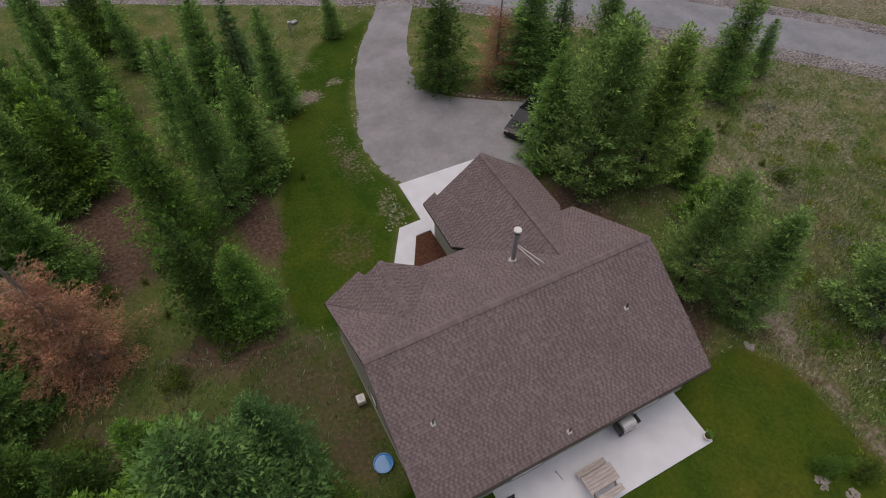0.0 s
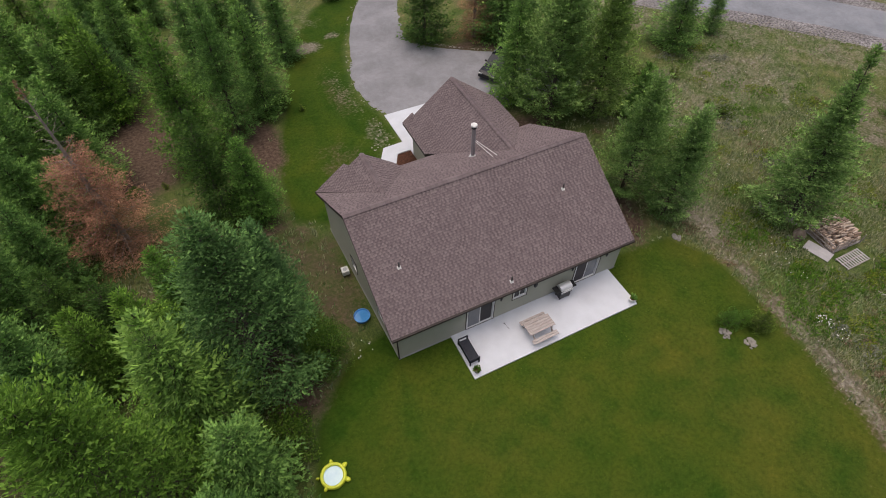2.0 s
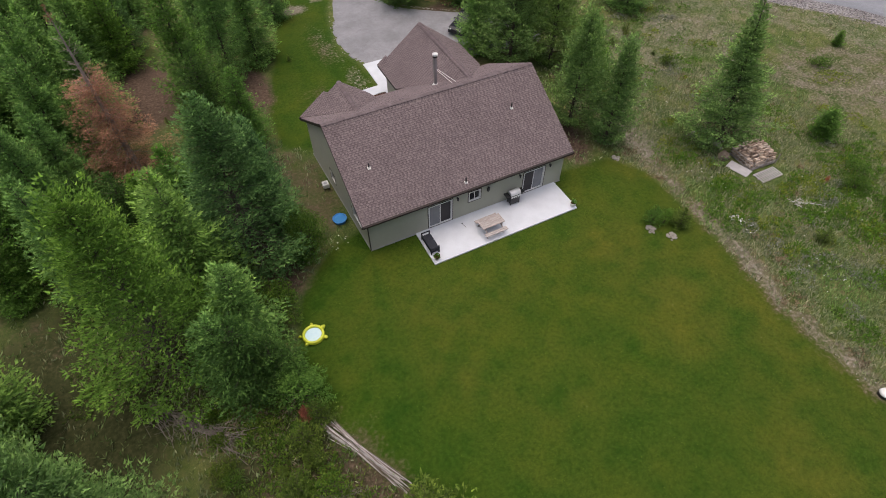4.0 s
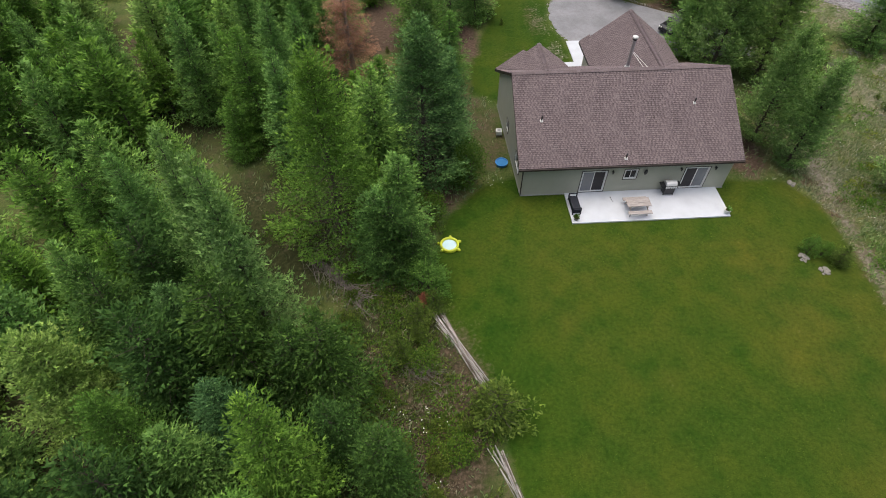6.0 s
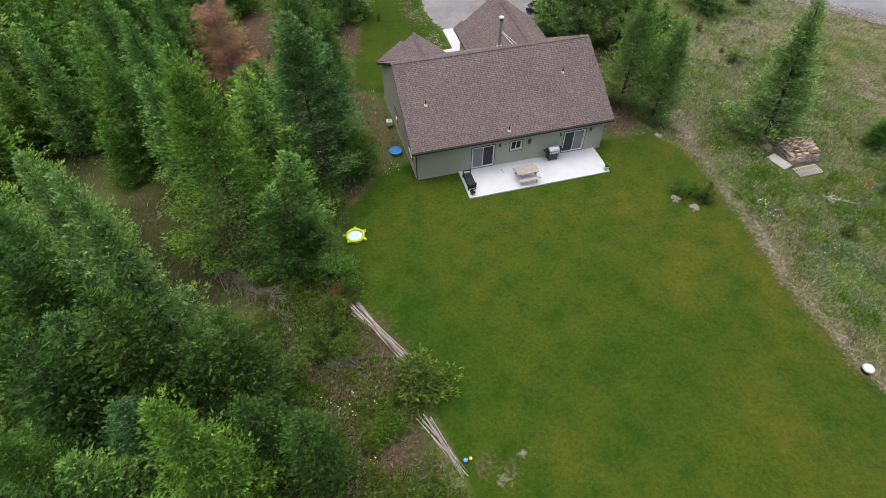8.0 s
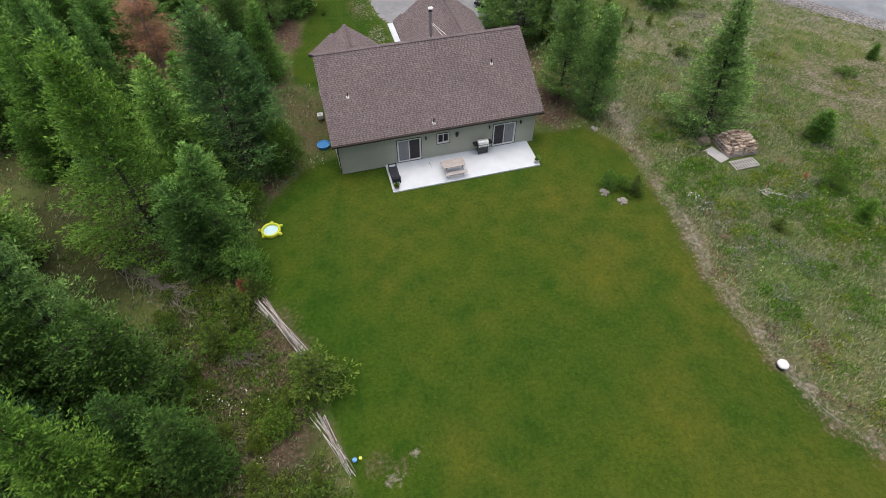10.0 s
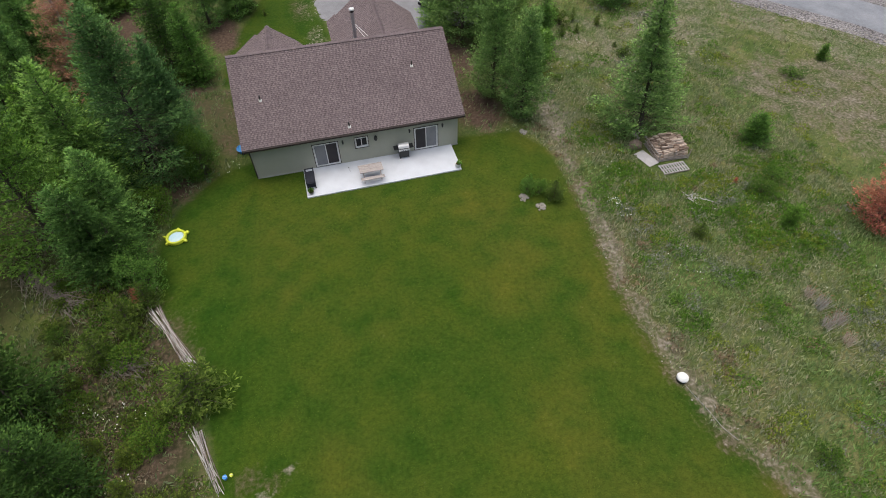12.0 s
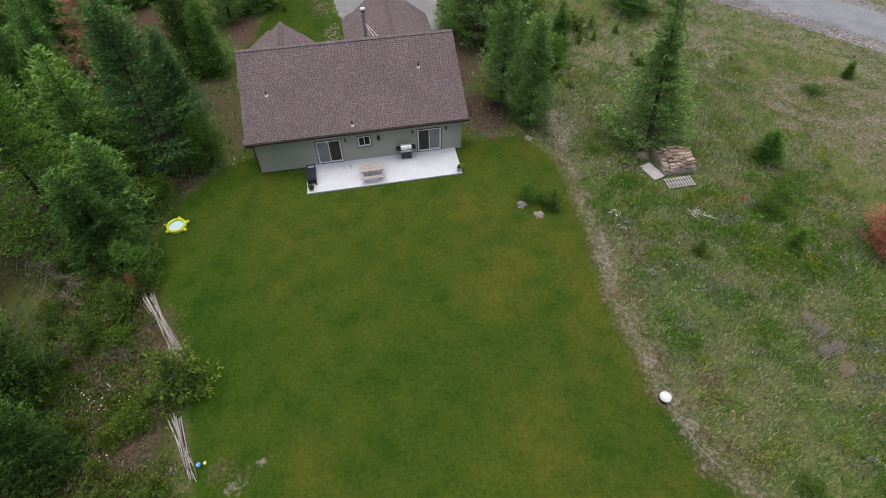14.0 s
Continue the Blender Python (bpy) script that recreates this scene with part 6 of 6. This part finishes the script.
def meadow_keep(x, y):
    w = 1 - region(LAWN, x, y, 0.5)
    w = w * (1 - 0.8 * (1 - smooth(0.2, 1.2, edge_distance(STRIP, x, y)))) * (1 - 0.75 * region(DRY_FIELD, x, y, 3.0)) * (1 - 0.6 * region(ROAD_SIDE, x, y, 3.0))
    w = w * (np.hypot((x - 29.6) / 2.2, (y + 4.6) / 2.5) > 1)
    return w * not_hard(x, y)


def noise_patch(x, y):
    return np.sin(x * 1.9 + 1.3 * np.sin(y * 1.1)) * np.sin(y * 1.7 + 1.5 * np.sin(x * 0.7)) + 0.6 * np.sin(x * 4.3 + y * 3.1)


def scrub_keep(x, y):
    w = (1 - region(LAWN, x, y, 0.3)) * (1 - region(NORTH_LAWN, x, y, 0.5))
    for cx, cy, rx, ry in ((-10.5, 24.5, 3.6, 6.5), (-6, -17.5, 2.4, 3.5), (-2.3, 21.5, 1.8, 4.5), (-1.8, 6, 2, 5)):
        w = w * (1 - 0.75 * spot(x, y, cx, cy, rx, ry))
    return w * not_hard(x, y)


M_DRYGRASS = foliage("dry_stalks", (0.14, 0.13, 0.06), (0.24, 0.22, 0.12), (0.4, 0.38, 0.24), 0.8)
M_FLOWER = mottled("white_petals", (0.6, 0.6, 0.55), (0.78, 0.78, 0.72), 5, 30, 0.7)
tufts("meadow_grass", 46000, ((20.5, 42, -44, 8, 0.72), (16, 62, -20, 26, 0.28)), meadow_keep, 0.16, 0.36, M_GRASS, "tall grey-green meadow grass bent by wind", lean=(0.6, 0.35))
tufts("dry_grass", 5200, ((20, 62, -44, 26, 1.0),), lambda x, y: not_hard(x, y) * (np.hypot((x - 29.6) / 2.2, (y + 4.6) / 2.5) > 1) * (1 - region(LAWN, x, y, 0.5)) * (0.8 - 0.55 * region(DRY_FIELD, x, y, 3.0)), 0.15, 0.4, M_DRYGRASS, "pale dry grass stalks in the meadow", 2)
M_LAWN = foliage("lawn_blades", (0.05, 0.085, 0.008), (0.075, 0.12, 0.012), (0.13, 0.165, 0.026), 0.8, 0.5)
tufts("lawn_grass", 15000, ((-6, 22, -29, 1.5, 1.0),), lambda x, y: region(LAWN, x, y, 0.5) * (noise_patch(x, y) > 0.1) * ~((x > 2.9) & (x < 14.5) & (y > -3.3)), 0.05, 0.12, M_LAWN, "short mown lawn grass with uneven tufts", 2, (0.1, 0.1))
tufts("scrub_grass", 9000, ((-14, -1, -32, 14, 0.6), (-30, -8, -14, 16, 0.3), (-16, 14, 14, 48, 0.1)), scrub_keep, 0.15, 0.42, M_GRASS, "rough green grass between the trees")


def flowers(name, spots, label):
    g = np.random.default_rng(77)
    verts, faces = [], []
    for x, y, r, n in spots:
        for _ in range(n):
            a, d = g.uniform(0, 6.283), r * math.sqrt(g.random())
            px, py = x + d * math.cos(a), y + d * math.sin(a)
            z, s = gz(px, py) + g.uniform(0.25, 0.55), g.uniform(0.02, 0.045)
            q = len(verts)
            verts += [(px + s * math.cos(1.047 * k), py + s * math.sin(1.047 * k), z) for k in range(6)] + [(px, py, z + s * 0.5), (px, py, z - s * 0.5)]
            faces += [(q + k, q + (k + 1) % 6, q + 6) for k in range(6)] + [(q + (k + 1) % 6, q + k, q + 7) for k in range(6)]
    tagged(raw_part(name, verts, faces, M_FLOWER), label, "flowers", kind="stuff")


flowers("white_flowers", [(23.4, -8.6, 0.5, 34), (23.7, -9.5, 0.6, 12), (25, -4, 2.0, 26), (24.5, -15, 2.5, 14), (30, -13, 6, 20), (34.7, -11.4, 0.8, 8), (-7.7, -16.2, 0.9, 9), (-6.7, -17, 0.8, 7), (-9, -15.7, 0.5, 4), (-6.8, -19.2, 0.9, 6),
                          (30, 6, 7, 70), (26, 11, 5, 40), (34, -22, 8, 18), (40, 12, 6, 50), (-1.6, 1.2, 0.6, 8)], "scattered small white wildflowers")
def herbs(name, seed, spots, mat, label, leaf=(0.08, 0.19), tall=0.55):
    """Irregular low patches of leafy herbs, each a ragged dome of single leaves."""
    g = np.random.default_rng(seed)
    P = []
    for x, y, r in spots:
        k = int(230 * r * r + 50)
        a = g.uniform(0, 6.283, k)
        d = np.sqrt(g.random(k)) * r * (1 + 0.35 * np.sin(a * 2 + x) + 0.25 * np.sin(a * 3 + y * 3))
        px, py = x + d * np.cos(a) * 1.25, y + d * np.sin(a) * 0.85
        lump = 0.5 + 0.5 * np.sin(px * 5.1 + y) * np.sin(py * 4.3 + x)
        P.append(np.column_stack([px, py, ground_z(px, py) + tall * lump * np.clip(1.2 - d / r, 0.1, 1) * g.uniform(0.3, 1.0, k) + 0.02]))
    P = np.concatenate(P)
    P = P[(np.hypot((P[:, 0] - 29.6) / 2.3, (P[:, 1] + 4.6) / 2.6) > 1) & (region(LAWN, P[:, 0], P[:, 1], 0.5) < 0.4)]
    m = len(P)
    D = np.column_stack([g.normal(0.2, 0.6, m), g.normal(0.15, 0.6, m), g.uniform(0.1, 1.0, m)])
    D /= np.linalg.norm(D, axis=1, keepdims=True)
    L = g.uniform(*leaf, m)
    v, f = sprays(P, D, np.repeat(np.array([[0, 0, 1.0]]), m, 0) + g.normal(0, 0.5, (m, 3)), L, L * g.uniform(0.15, 0.32, m), L * 0.06)
    tagged(raw_part(name, v.tolist(), f.tolist(), mat), label, "herbs", kind="stuff")


def patches(seed, areas, ok, lo, hi):
    g = random.Random(seed)
    out = []
    for x0, x1, y0, y1, n in areas:
        for _ in range(n):
            x, y = g.uniform(x0, x1), g.uniform(y0, y1)
            if float(ok(np.array([x]), np.array([y]))[0]) > 0.5:
                out.append((x, y, g.uniform(lo, hi)))
    return out


M_HERB = foliage("meadow_herbs", (0.055, 0.13, 0.012), (0.11, 0.22, 0.022), (0.185, 0.315, 0.042))
M_LIME = foliage("lime_herbs", (0.11, 0.16, 0.018), (0.195, 0.255, 0.03), (0.3, 0.35, 0.058))
M_GREYHERB = foliage("grey_lilac_herbs", (0.13, 0.155, 0.1), (0.21, 0.23, 0.18), (0.33, 0.34, 0.3), 0.8)
M_TANHERB = foliage("withered_herbs", (0.14, 0.1, 0.06), (0.25, 0.19, 0.12), (0.38, 0.31, 0.22), 0.85)
AREAS = ((23, 42, -30, -6, 60), (24, 44, -6, 20, 34), (26, 40, -44, -28, 20))
herbs("green_herbs", 5, patches(5, AREAS, meadow_keep, 0.4, 1.25) + patches(15, ((28, 36.5, -17, -10, 30), (22.8, 27, -9, 1, 14), (29, 40, -10, -5, 12)), meadow_keep, 0.7, 1.4) + [(24.5, -8.8, 0.9), (26.4, -10.2, 1.1), (34.6, -9.8, 1.5), (33.2, -10.6, 1.2), (32.3, -25.2, 1.1), (30.2, -27.6, 1.2)], M_HERB, "patches of leafy green herbs in the meadow", tall=0.75)
herbs("lime_herbs", 6, patches(6, AREAS, meadow_keep, 0.3, 0.9) + patches(16, ((30, 36, -16, -11, 10), (22.8, 27, -10, 1, 8), (30, 38, -10, -6, 6)), meadow_keep, 0.6, 1.1) + [(25.1, -12.2, 0.8), (46.7, 1.5, 1.5), (42, 7.5, 1.6), (29, -7.6, 0.8), (36.5, -2, 1.0), (31.5, -7.4, 0.9)], M_LIME, "patches of yellow-green herbs in the meadow")
herbs("grey_herbs", 7, patches(7, ((23, 42, -30, -6, 26), (24, 44, -6, 20, 16)), meadow_keep, 0.4, 1.1) + [(24.3, -11.3, 0.9), (25.4, -13.2, 1.0), (31.6, -10.2, 0.6), (33, -22.5, 0.9), (24.2, -9.3, 0.7)], M_GREYHERB, "patches of grey-lilac flowering herbs in the meadow")
herbs("withered_herbs", 8, patches(8, ((21, 24, -27, 2, 30), (22, 44, -30, 20, 26)), meadow_keep, 0.25, 0.8), M_TANHERB, "withered tan herbs beside the bare strip", tall=0.15)
SCRUB = ((-10.5, -3.4, -23, -8.4, 62), (-12, -6.6, -10, -5, 12), (-17, -14, -4, 3, 10))


def scrub_ok(x, y):
    w = scrub_keep(x, y) * (edge_distance([(-6.3, -9.85), (-3.9, -14.6)], x, y) > 0.8) * (edge_distance([(-3.8, -17.9), (-2.7, -21.2)], x, y) > 0.6)
    return np.where(w > 0.2, 1.0, 0.0)


herbs("scrub_herbs", 9, patches(9, SCRUB, scrub_ok, 0.4, 1.2), M_LEAF, "low tangled green growth beside the lawn", tall=0.5)
herbs("scrub_lime", 10, patches(10, SCRUB, scrub_ok, 0.3, 0.8), M_YELLOWISH, "yellow-green tangled growth beside the lawn", tall=0.6)
herbs("scrub_litter", 12, patches(12, SCRUB, scrub_ok, 0.2, 0.5), M_TANHERB, "brown withered growth beside the lawn", tall=0.12)
for row in """bush_b 34.6 -9.8 1.2 1.3
shrub 25.6 -27.0 1.0 1.0
shrub 36.2 -8.6 1.0 1.4
sapling 19.5 -7.3 1.7 1.25
sapling 27.8 -12.4 1.3 1.2
pine_c 52.5 5.5 1.6 1.2
shrub 47.5 3.5 0.8 1.8
red -7.2 -9.0 1.3 0.8
red 33.4 -8.3 0.6 0.8
sapling -6.6 -9.4 1.9 1.1
sapling -4.4 -15.6 1.9 1.0
pine_c 34.3 -13 1.8 1.2""".splitlines():
    k, x, y, h, w = row.split()
    plant(k, float(x), float(y), float(h), float(w))
for x, y in ((31.5, -18.4), (31.6, -19.3), (31.0, -20.6), (31.9, -20.5), (31.4, -21.8)):
    plant("stalk", x, y, TREE_RNG.uniform(0.9, 1.3), 0.75, TREE_RNG.uniform(-20, 20), group="dead shrubs in the meadow")
for x0, x1, y0, y1, n in ((-10, -3.4, -23, -8.6, 34), (-12, -8, -12, -2, 8), (-5, -3, -2, 2, 3), (-16, -4, 10, 20, 10), (-4, 4, 24, 42, 8), (24, 34, 6, 20, 14), (16.5, 22, 22, 28, 6)):
    for _ in range(n):
        x, y = TREE_RNG.uniform(x0, x1), TREE_RNG.uniform(y0, y1)
        if float(region(LAWN, np.array([x]), np.array([y]), 0.6)[0]) > 0.1 or not bool(not_hard(np.array([x]), np.array([y]))[0]):
            continue
        if float(edge_distance([(-6.3, -9.85), (-3.9, -14.6)], np.array([x]), np.array([y]))[0]) < 1.1 or float(edge_distance([(-3.8, -17.9), (-2.7, -21.2)], np.array([x]), np.array([y]))[0]) < 0.9:
            continue
        plant(TREE_RNG.choice(("shrub", "fern", "sapling", "sapling", "sapling")), x, y, TREE_RNG.uniform(0.5, 1.4), TREE_RNG.uniform(0.8, 1.3), group="undergrowth shrubs")

# ---- roof shingles ----
for key, down, single in (("south", (0, -1, -PITCH), lambda c: 5.0 < c.x < 9.0 and c.y < 2.6), ("north", (0, 1, -PITCH), None), ("garage_west", (-1, 0, -G_P), None), ("garage_east", (1, 0, -G_P), None), ("entry_west", (-1, 0, -T_P), None), ("entry_east", (1, 0, -T_P), None)):
    shingles(key, down, single)
